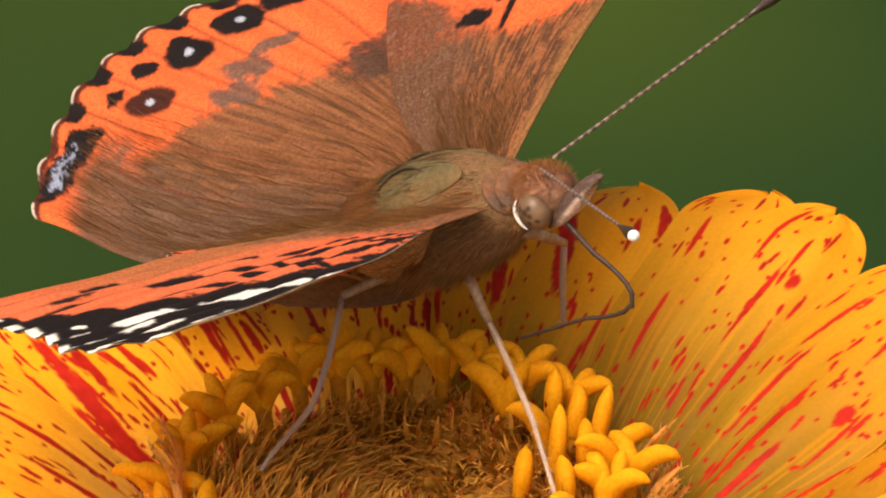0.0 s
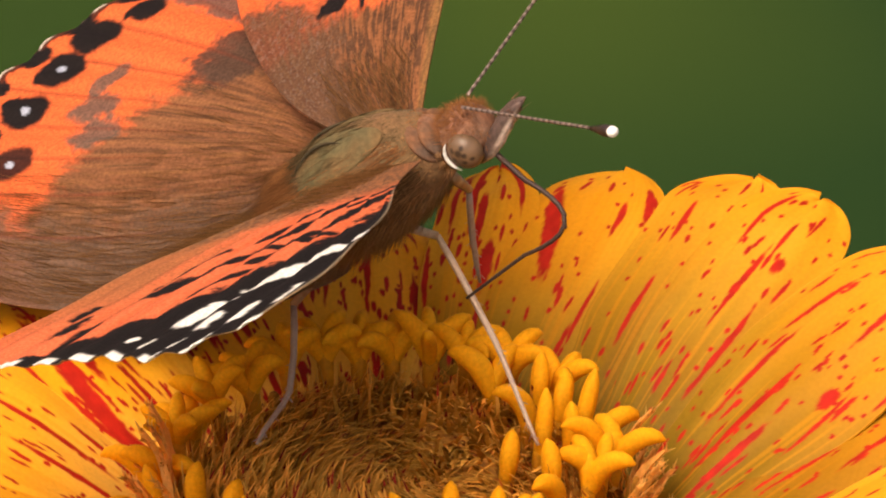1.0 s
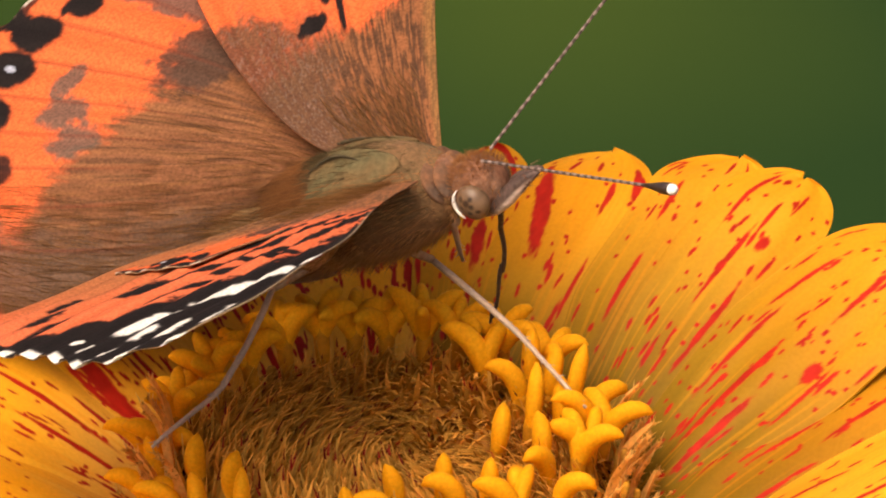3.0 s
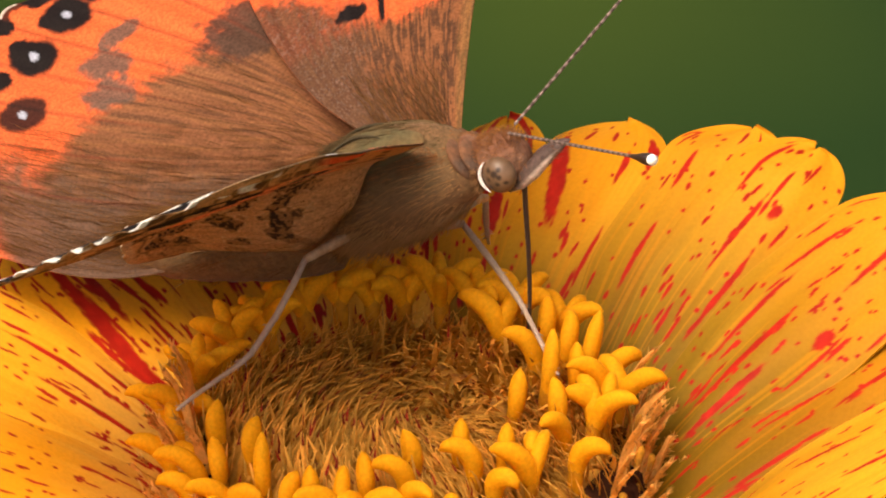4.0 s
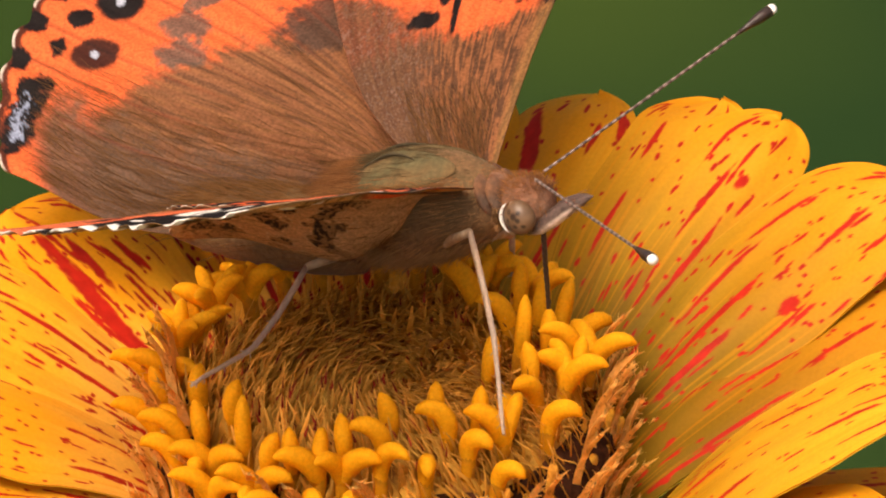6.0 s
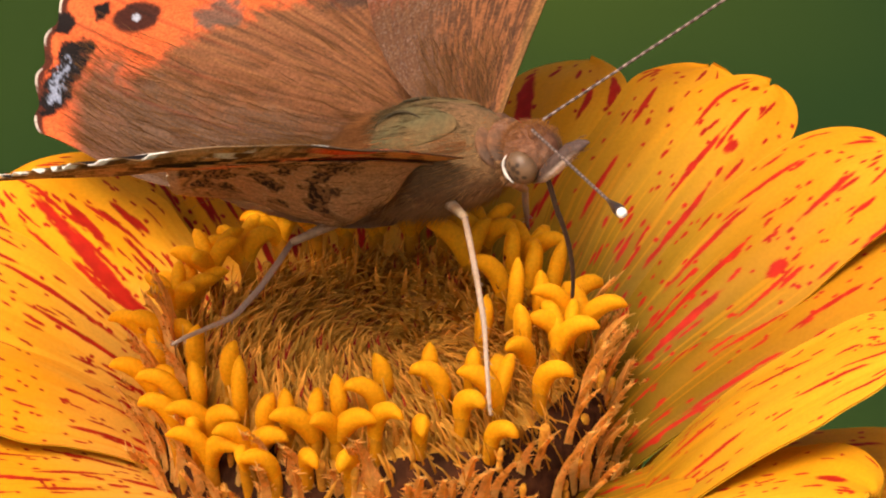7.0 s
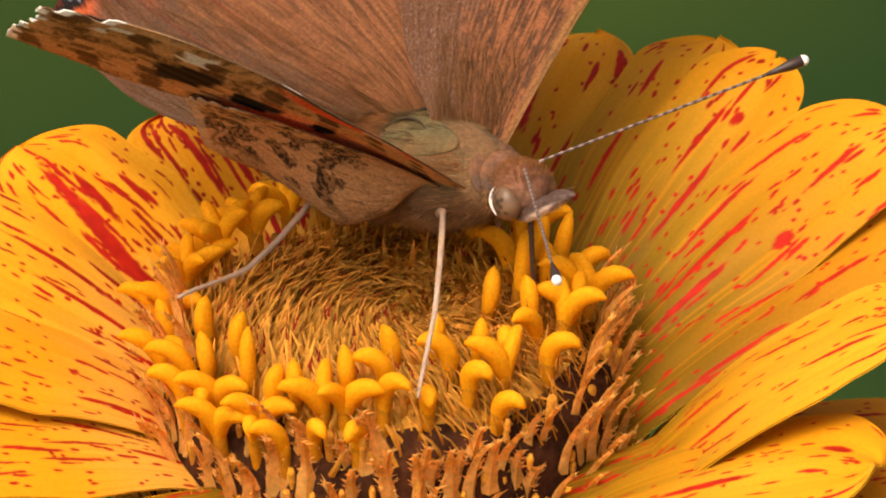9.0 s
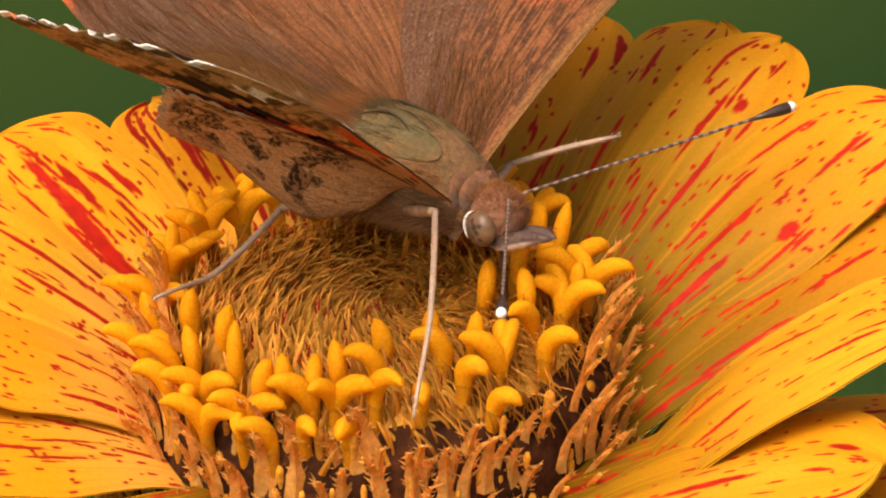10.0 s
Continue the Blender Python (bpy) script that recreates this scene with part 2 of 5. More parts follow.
def petal_mesh(length, width, seed, rise=0.12, marks=(), density=1.0, curl=0.5, throat_tone=(0.42, 0.30, 0.025), throat_end=0.5, tone=1.0):
    """A strap petal along +x with a rounded notched tip, ribs and red streaks. marks: (along, across, half length, half width, slant) of bold streaks."""
    rng = np.random.default_rng(seed)
    nv, nu = 150, 118
    v, u = np.meshgrid(np.linspace(0, 1, nv), np.linspace(-1, 1, nu), indexing="ij")
    half = width * (0.55 + 0.45 * smooth(v, 0.0, 0.55))
    tip = 0.80
    half = half * np.where(v > tip, np.sqrt(np.clip(1 - ((v - tip) / (1 - tip)) ** 2, 0.0, 1)) * 0.94 + 0.06, 1)
    half = half * (1 + 0.035 * (vnoise(v * 9 + 3, np.sign(u) * 5, seed) - 0.5) * 2)
    notch = 0.016 * np.exp(-((u - rng.uniform(-0.3, 0.3)) / 0.3) ** 2) + 0.005 * np.exp(-((u - rng.uniform(-0.8, 0.8)) / 0.16) ** 2)
    x = length * (v * (1 - notch * smooth(v, 0.8, 1.0)) )
    y = half * u
    ribs = 0.05 * np.sin(u * 9.0 + rng.uniform(0, 6)) * smooth(v, 0.02, 0.3)
    z = rise * length * 4 * v * (1 - v) * 0.5 - curl * (half / max(width, 1e-6)) * (u * u) * 0.55 + ribs + 0.25 * (vnoise(v * 4, u * 2 + 9, seed) - 0.5) * smooth(v, 0.1, 0.6)
    z += 0.6 * u * (rng.uniform(-0.5, 0.5)) * v
    z -= 0.7 * curl * smooth(v, 0.85, 1.0)
    base = np.array([0.84, 0.335, 0.010])
    pale = np.array([0.86, 0.385, 0.018])
    deep = np.array([0.78, 0.28, 0.007])
    base, pale, deep = base * tone, pale * tone, deep * tone
    m = smooth(vnoise(v * 3, u * 1.5 + 4, seed + 1), 0.3, 0.7)[..., None]
    col = base * (1 - m) + pale * m
    # throat colour fading outwards; the dark olive one includes painted shade near the disc
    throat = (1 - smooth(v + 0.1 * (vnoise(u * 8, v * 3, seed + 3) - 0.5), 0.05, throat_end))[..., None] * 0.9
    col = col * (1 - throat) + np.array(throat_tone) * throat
    line = (smooth(vnoise(u * 26, v * 2.5, seed + 5), 0.62, 0.8) * 0.35)[..., None]
    col = col * (1 - line) + deep * line
    red = np.zeros_like(v)
    xx, yy = v * length, half * u
    todo = [(m_[0] * length, m_[1], m_[2], m_[3], m_[4]) for m_ in marks]
    for k in range(int(135 * density)):
        vv = rng.uniform(0.06, 0.97)
        uu = rng.uniform(-0.95, 0.95)
        big = rng.random() ** 1.25
        hl = 0.12 + 0.8 * big ** 3 + (1.0 if big > 0.92 else 0)
        hw = 0.06 + 0.055 * rng.random() + 0.04 * (big > 0.9)
        todo.append((vv * length, uu, hl, hw, rng.uniform(-0.12, 0.12)))
    wob = (vnoise(xx * 3.1, yy * 9, seed + 7) - 0.5) * 1.1
    for x0, u0, hl, hw, sk in todo:
        dx = (xx - x0) / hl
        dy = (u - u0 - sk * (xx - x0) / width) * half / hw
        d = dx * dx * (1 + 0.4 * np.sign(dx)) + dy * dy + wob * 0.55
        red = np.maximum(red, 1 - smooth(d, 0.6, 1.3))
    r = red[..., None]
    rc = np.array([0.44, 0.016, 0.006]) * (0.8 + 0.4 * vnoise(xx * 2, yy * 4, seed + 8)[..., None])
    col = col * (1 - r) + rc * r
    top = np.stack([x, y, z], -1).reshape(-1, 3)
    low = top - np.array([0, 0, 0.09])
    low_col = np.broadcast_to(np.array([0.62, 0.36, 0.02]), (nv * nu, 3)) * (1 - 0.25 * red.reshape(-1, 1))
    verts = np.concatenate([top, low])
    faces = [tuple(f) for f in grid_faces(nv, nu)[:, ::-1]] + [tuple(f) for f in grid_faces(nv, nu, base=nv * nu)]
    k = nv * nu
    rim = [i * nu for i in range(nv)] + [(nv - 1) * nu + j for j in range(1, nu)] + [i * nu + nu - 1 for i in range(nv - 2, -1, -1)] + [j for j in range(nu - 2, 0, -1)]
    for a, b in zip(rim, rim[1:] + rim[:1]):
        faces.append((a, b, b + k, a + k))
    return mesh_of("petal", verts, faces, PETAL, np.concatenate([col.reshape(-1, 3), low_col]))


def petal(tip, base_r, base_z, width, seed, twist=0.0, label="", foot_at=None, **kw):
    """A petal from the disc's edge to the given tip (millimetres); foot_at: degrees round the disc, where it is not the tip's own."""
    tip = Vector(tip)
    a = math.atan2(tip.y, tip.x) if foot_at is None else radians(foot_at)
    foot = Vector((base_r * math.cos(a), base_r * math.sin(a), base_z))
    d = tip - foot
    m = turned(d, (0, 0, 1), foot) @ pose(0, 0, 0, twist, 0, 0)
    return part("petal", petal_mesh(d.length, width, seed, **kw), flower, label, m)


# tip x, y, z, base radius, base height, half width, seed, twist about its length
PETALS = (
    (4.2, 23.6, 1.25, 9.8, -5.0, 2.2, 11, 0),
    (9.4, 22.9, 1.5, 9.6, -4.2, 2.9, 12, 0),
    (14.9, 20.5, 2.5, 9.8, -4.6, 2.9, 13, 4),
    (17.7, 17.0, 3.6, 9.6, -4.2, 2.7, 14, 8),
    (23.2, 9.4, 4.6, 9.9, -4.3, 3.9, 15, 12),
    (24.4, 6.4, 2.5, 9.8, -5.3, 4.3, 16, 2),
    (25.6, 13.2, 0.2, 9.7, -5.8, 3.6, 31, 2),
)
PETALS_FRONT = (
    (23.4, -10.6, 6.2, 10.3, -9.2, 4.1, 17, 8),
    (21.6, -17.0, 2.0, 10.5, -8.0, 4.2, 18, 12),
    (25.2, -10.6, -1.2, 9.6, -6.4, 4.2, 30, 4),
    (15.5, -19.5, -5.5, 9.8, -5.8, 4.2, 19, 0),
    (6.0, -22.5, -7.0, 9.6, -6.2, 4.2, 20, 0),
    (-5.0, -22.8, -7.0, 9.8, -6.0, 4.2, 21, 0),
    (-14.5, -18.4, -5.0, 9.6, -5.6, 4.2, 22, 0),
)
PETALS_LEFT = (
    (-23.0, -10.0, -1.4, 9.8, -5.9, 4.7, 23, -4),
    (-24.6, -2.2, 1.2, 9.6, -5.2, 4.6, 24, -6),
    (-24.0, 6.2, 2.2, 9.8, -4.7, 4.2, 25, -6),
    (-16.9, 13.2, 1.0, 9.6, -4.3, 4.2, 26, -6),
    (-10.3, 19.2, -0.7, 9.8, -4.7, 3.0, 27, 0),
    (-7.6, 20.8, -1.2, 9.6, -4.3, 2.6, 28, 0),
    (-1.5, 21.8, -0.5, 9.8, -4.7, 3.0, 29, 0),
)
# bold streaks: along, across, half length, half width, slant
MARKS = {11: ((0.80, 0.1, 1.6, 0.2, 0.0), (0.62, -0.2, 1.3, 0.3, 0.0)),
         12: ((0.73, 0.50, 2.6, 0.42, 0.24), (0.81, -0.40, 1.0, 0.16, 0.0), (0.87, -0.76, 1.1, 0.2, 0.05)),
         13: ((0.68, -0.2, 4.2, 0.15, 0.0), (0.80, 0.45, 1.2, 0.15, 0.05), (0.50, 0.3, 1.8, 0.13, 0.0)),
         14: ((0.88, 0.5, 1.8, 0.13, 0.0), (0.68, 0.05, 2.2, 0.14, 0.0), (0.75, -0.28, 0.45, 0.28, 0.0), (0.84, -0.05, 1.1, 0.12, 0.0), (0.5, -0.4, 2.4, 0.14, 0.0)),
         15: ((0.42, 0.1, 3.0, 0.18, 0.0), (0.55, -0.45, 0.6, 0.4, 0.0), (0.5, 0.5, 2.6, 0.14, 0.0), (0.30, -0.2, 2.2, 0.2, 0.0)),
         17: ((0.30, -0.1, 2.4, 0.2, 0.0), (0.45, 0.35, 1.6, 0.14, 0.0)), 18: ((0.62, -0.1, 2.6, 0.2, 0.0), (0.9, 0.3, 0.8, 0.25, 0.0)),
         26: ((0.45, 0.39, 6.6, 0.44, -0.20), (0.42, 0.74, 6.0, 0.17, -0.20), (0.66, 0.0, 1.6, 0.3, -0.2), (0.60, -0.45, 1.0, 0.2, -0.1)),
         25: ((0.45, -0.35, 3.0, 0.16, 0.0), (0.3, 0.1, 3.2, 0.14, 0.0)), 27: ((0.72, 0.1, 2.6, 0.2, 0.0), (0.6, -0.45, 1.0, 0.2, 0.0))}
FEET = {13: 46, 14: 31, 15: 9, 16: -8, 17: -40, 18: -62, 30: -50}
# right and front throats: natural olive, darkened further to paint in shade by the disc
SHADED_OLIVE_THROAT, PALE_THROAT = (0.115, 0.076, 0.004), (0.86, 0.46, 0.075)
for group, throat in ((PETALS, SHADED_OLIVE_THROAT), (PETALS_FRONT, SHADED_OLIVE_THROAT), (PETALS_LEFT, PALE_THROAT)):
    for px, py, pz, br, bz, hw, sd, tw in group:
        petal((px, py, pz), br, bz, hw, sd, tw, marks=MARKS.get(sd, ()), density=0.6 if sd in (12, 13, 14) else 0.95, throat_tone=throat, throat_end=(1.15 if sd in (13, 14, 15, 16) else 0.85) if throat is SHADED_OLIVE_THROAT else 0.5, foot_at=FEET.get(sd),
              # shade painted as tone: right and front petals dimmed, overlapped 16 and 30 most
              tone=np.array((0.80, 0.72, 0.6)) if sd in (16, 30) else np.array((0.87, 0.86, 0.8)) if sd in (11, 12, 13) else np.array((0.88, 0.93, 1.0)) if throat is SHADED_OLIVE_THROAT else 1.0)


def lobe(bend, length, width, turn, lean, base=-0.35):
    """One plump crescent lobe of a disc floret, as (verts, faces)."""
    pts, radii, n = [], [], 11
    x, z = 0.0, base
    a = math.radians(lean)
    for i in range(n):
        t = i / (n - 1)
        pts.append((x, 0, z))
        radii.append(width * (0.62 + 0.42 * math.sin(math.pi * min(1, 0.10 + 0.85 * t))) * (1.0 if t < 0.7 else max(0.05, 1 - ((t - 0.7) / 0.3) ** 2.0) ** 0.5))
        x += math.cos(a) * length / (n - 1)
        z += math.sin(a) * length / (n - 1)
        a -= math.radians(bend) * (0.25 + 1.5 * t) / (n - 1)
    v, f = tube(pts, radii, 12, 0.85, up=(0, 1, 0))
    c, s = math.cos(turn), math.sin(turn)
    return [(p[0] * c - p[1] * s, p[0] * s + p[1] * c, p[2]) for p in v], f


def floret_mesh(seed, turns, bend=120, length=2.6, lean=82, wide=0.45):
    """A disc floret: a tube below with hooked lobes over its mouth; +x is outwards."""
    rng = random.Random(seed)
    v, f = tube([(0, 0, -4.5), (0, 0, -1.6), (0, 0, -0.2), (0, 0, 0.35)], [0.27, 0.31, 0.36, 0.28], 10, up=(1, 0, 0))
    pieces, slots = [(v, f)], [1] * len(f)
    for a in turns:
        lv, lf = lobe(bend + rng.uniform(-20, 20), length * rng.uniform(0.85, 1.15), wide * rng.uniform(0.92, 1.08), radians(a + rng.uniform(-12, 12)), lean + rng.uniform(-8, 8))
        pieces.append((lv, lf))
        slots += [0] * len(lf)
    verts, faces = merged(pieces)
    return mesh_of("disc_floret", verts, faces, [FLORET, TUBE], slots=slots)


# hooked lobes, hanging tips, upright buds, and the tall many-lobed florets of the far rim
HOOKED = [floret_mesh(40 + k, t, b, ln + 0.4, le, 0.47) for k, (t, b, ln, le) in enumerate((((0,), 150, 2.7, 84), ((0,), 135, 2.5, 80), ((0,), 165, 2.9, 88), ((0, 150), 140, 2.5, 80), ((0, -110), 120, 2.6, 78)))]
HANGING = [floret_mesh(48 + k, t, b, ln + 0.3, le, 0.46) for k, (t, b, ln, le) in enumerate((((0,), 205, 2.4, 92), ((0,), 190, 2.2, 92)))]
BUDS = [floret_mesh(54 + k, t, b + 12, ln + 0.25, le, 0.46) for k, (t, b, ln, le) in enumerate((((0,), 30, 2.2, 84), ((0,), 50, 2.4, 84), ((0,), 15, 2.0, 86)))]
TALL = [floret_mesh(60 + k, t, b, ln, le, 0.40) for k, (t, b, ln, le) in enumerate((
    ((-100, -30, 40, 110, 180), 85, 2.6, 66), ((-60, 10, 80, 170), 75, 2.7, 70), ((-110, -40, 30, 100), 105, 2.7, 72), ((0, 75, 150, -75, -150), 70, 2.4, 62)))]
# where they stand on the disc: right, away from the viewer, heading of the lobe
BUDS_AT = ((-9.9, -0.4, 120), (-8.3, -2.3, 40), (-8.2, -4.2, 110), (-6.8, -4.3, 40), (-6.3, -6.2, 70), (-5.2, -7.3, 30), (-4.2, -7.5, 90), (-1.9, -7.5, 100),
           (0.1, -5.4, 150), (2.1, -4.6, 90), (4.0, -4.8, 90), (4.5, -0.5, 90), (5.8, 5.4, 90), (6.7, 4.8, 80), (5.9, 1.0, 90), (7.1, 1.8, 100), (7.6, 4.4, 70), (6.3, -1.4, 120))
HOOKS_AT = ((-10.3, 2.0, 170), (-9.6, 0.9, 180), (-10.2, -1.4, 178), (-9.0, -3.8, 180), (-7.7, -6.0, 190), (-9.3, -4.7, 180), (-7.7, -7.3, 185), (-4.8, -9.0, 190), (-5.8, -7.9, 200),
            (-3.0, -8.2, 200), (-2.0, -8.4, -20), (-0.2, -7.4, 190), (-0.3, -8.7, -40), (2.7, -6.0, 190), (5.2, -6.0, 190), (7.1, -4.7, -15), (6.6, -2.7, 215), (7.9, -1.2, -20),
            (3.9, 6.4, 170), (5.4, 3.6, 175), (8.4, 3.6, 30), (8.2, 0.8, 200), (9.0, 2.0, -10), (8.3, -0.6, 200))
HANGING_AT = ((-3.4, -9.3, -70), (-1.4, -9.7, -110), (1.7, -8.5, -80), (3.6, -7.4, -30), (4.9, -7.9, -40), (-6.1, -8.2, -100), (5.2, -4.5, -90), (-8.3, -6.1, -90))
# the far rim: right, away, height of the mouth
TALL_AT = ((-7.7, 4.6, 0.9), (-9.2, 2.7, 0.1), (-6.2, 5.6, 0.8), (-4.7, 7.5, 0.7), (-3.1, 8.3, 0.8), (-1.7, 8.7, 0.5), (-0.3, 9.0, 0.3), (1.3, 8.8, 0.4), (2.8, 8.4, 0.4), (4.6, 7.6, 0.5), (6.6, 6.4, 0.2), (-8.6, 3.9, -0.4))


def ring_of_florets():
    rng = random.Random(5)
    for kinds, places in ((BUDS, BUDS_AT), (HOOKED, HOOKS_AT), (HANGING, HANGING_AT)):
        for x, y, heading in places:
            r = math.hypot(x, y)
            out = Vector((x, y, 0)).normalized()
            up = (Vector((0, 0, 1)) + out * (0.06 + 0.03 * max(0, r - 6) + rng.uniform(-0.06, 0.06))).normalized()
            lobe_way = Vector((math.cos(radians(heading)), math.sin(radians(heading)), 0))
            m = turned(lobe_way - up * lobe_way.dot(up), up, (x, y, disc_height(r) + 0.1 + rng.uniform(-0.15, 0.3)))
            part("disc_floret", rng.choice(kinds), flower, "", m)
    for x, y, z in TALL_AT:
        out = Vector((x, y, 0)).normalized()
        up = (Vector((0, 0, 1)) + out * rng.uniform(0.05, 0.3)).normalized()
        part("disc_floret", rng.choice(TALL), flower, "", turned(Vector((-out.y, out.x, 0)).cross(up), up, (x, y, z)) @ pose(0, 0, 0, 0, 0, rng.uniform(-40, 40)))


ring_of_florets()


def blade(p, d, up, length, width, bend, jag=0, rng=None):
    """A tapered curved blade as (verts, faces); jag adds side teeth."""
    d, up = Vector(d).normalized(), Vector(up).normalized()
    s = d.cross(up).normalized()
    up = s.cross(d)
    verts, faces, n = [], [], 4
    pos, a = Vector(p), 0.0
    for i in range(n):
        t = i / (n - 1)
        w = width * (1 - 0.85 * t ** 1.5)
        q = (d * math.cos(a) + up * math.sin(a))
        nrm = up * math.cos(a) - d * math.sin(a)
        verts += [pos - s * w, pos + s * w, pos + nrm * width * 0.5 * (1 - t)]
        pos = pos + q * length / (n - 1)
        a += bend / (n - 1)
    for i in range(n - 1):
        k = 3 * i
        for e, g in ((0, 1), (1, 2), (2, 0)):
            faces.append((k + e, k + g, k + 3 + g, k + 3 + e))
    faces += [(2, 1, 0), (3 * n - 3, 3 * n - 2, 3 * n - 1)]
    if jag:
        for i in range(jag):
            t = rng.uniform(0.35, 1.0)
            side = rng.choice((-1, 1))
            c = Vector(verts[0]).lerp(Vector(verts[-3]), t) if side < 0 else Vector(verts[1]).lerp(Vector(verts[-2]), t)
            k = len(verts)
            tipv = c + s * side * width * rng.uniform(0.5, 1.1) + d * width * rng.uniform(0.4, 1.2)
            verts += [c - d * width * 0.25, c + d * width * 0.25, tipv, c + up * width * 0.15]
            faces += [(k, k + 1, k + 2), (k, k + 2, k + 3), (k + 1, k + 3, k + 2)]
    return [tuple(v) for v in verts], faces


def bract(rng, length, width):
    """A keeled bract with a torn, spiky fringe; +z is its tip, +x its outer side."""
    verts, faces, n = [], [], 7
    lean, sway = 0.0, rng.uniform(-0.18, 0.18)
    for i in range(n):
        t = i / (n - 1)
        w = width * (1 - 0.8 * t ** 1.2) * rng.uniform(0.75, 1.3)
        lean = 0.10 * t + 0.55 * t ** 3
        x, y, z = length * lean * 0.5, sway * length * t * t, length * t
        verts += [(x - 0.12, y - w, z), (x + 0.22 * (1 - 0.5 * t), y, z), (x - 0.12, y + w, z), (x - 0.10, y, z)]
    for i in range(n - 1):
        k = 4 * i
        for e in range(4):
            g = (e + 1) % 4
            faces.append((k + e, k + g, k + 4 + g, k + 4 + e))
    faces += [(3, 2, 1, 0), (4 * n - 4, 4 * n - 3, 4 * n - 2, 4 * n - 1)]
    for i in range(rng.randint(26, 36)):
        t = min(1.0, 0.35 + 0.7 * rng.random())
        side = rng.choice((-1, 1))
        lean = 0.10 * t + 0.55 * t ** 3
        w = width * (1 - 0.8 * t ** 1.2)
        if rng.random() < 0.25:
            side *= 0.3
        c = Vector((length * lean * 0.5, sway * length * t * t + side * w * 0.8, length * t))
        d = Vector((rng.uniform(0.0, 0.8), side * rng.uniform(0.4, 1.0), rng.uniform(0.1, 1.3))).normalized() * rng.uniform(0.25, 0.6)
        s, k = rng.uniform(0.04, 0.10), len(verts)
        verts += [tuple(c + Vector((0, 0, -s))), tuple(c + Vector((0, 0, s))), tuple(c + Vector((s, 0, 0))), tuple(c + d)]
        faces += [(k, k + 1, k + 2), (k, k + 3, k + 1), (k + 1, k + 3, k + 2), (k + 2, k + 3, k)]
    return verts, faces


STRAW_FOOT, STRAW_TIP = (0.52, 0.22, 0.016), (0.88, 0.51, 0.09)


def chaff():
    """The swirl of straw bristles on the dome."""
    rng = random.Random(8)
    straw, red, tints = [], [], []
    for k in range(2700):
        r = (9.6 + rng.uniform(-0.9, 0.8)) * math.sqrt((k + 0.5) / 2700)
        a = k * 2.399963
        x, y = r * math.cos(a), r * math.sin(a)
        inward = Vector((-math.cos(a + 0.6), -math.sin(a + 0.6), 0))
        tilt = 0.9 if r < 4.5 else 0.35
        d = inward * (tilt + rng.uniform(-0.4, 0.5)) + Vector((rng.uniform(-.4, .4), rng.uniform(-.4, .4), 0.9))
        ln = rng.uniform(1.2, 2.3) * (0.8 + 0.04 * r)
        b = blade((x, y, disc_height(r) - 1.2), d, -inward + Vector((0, 0, 1)), ln, rng.uniform(0.08, 0.19), rng.uniform(-1.4, -0.1), rng.choice((0, 2, 4)), rng)
        straw.append(b)
        for i in range(len(b[0])):
            tints.append(np.array(STRAW_FOOT) + (np.array(STRAW_TIP) - np.array(STRAW_FOOT)) * min(1.0, (i // 3) / 3) ** 1.6)
        if rng.random() < 0.11:
            q = Vector((x, y, disc_height(r) - 1.2)) + d.normalized() * ln * 0.75 + Vector((0, -0.1, 0.16))
            red.append(blade(q, d, -inward + Vector((0, 0, 1)), rng.uniform(0.3, 0.7), rng.uniform(0.03, 0.07), -0.4))
    v, f = merged(straw)
    tagged(part("chaff", mesh_of("chaff", v, f, CHAFF, np.array(tints), flat=True), flower, "swirl of straw-yellow bristles"), kind="stuff")
    v, f = merged(red)
    tagged(part("red_chaff", mesh_of("red_chaff", v, f, CHAFF_RED, flat=True), flower, "dark red bristle tips"), kind="stuff")


chaff()


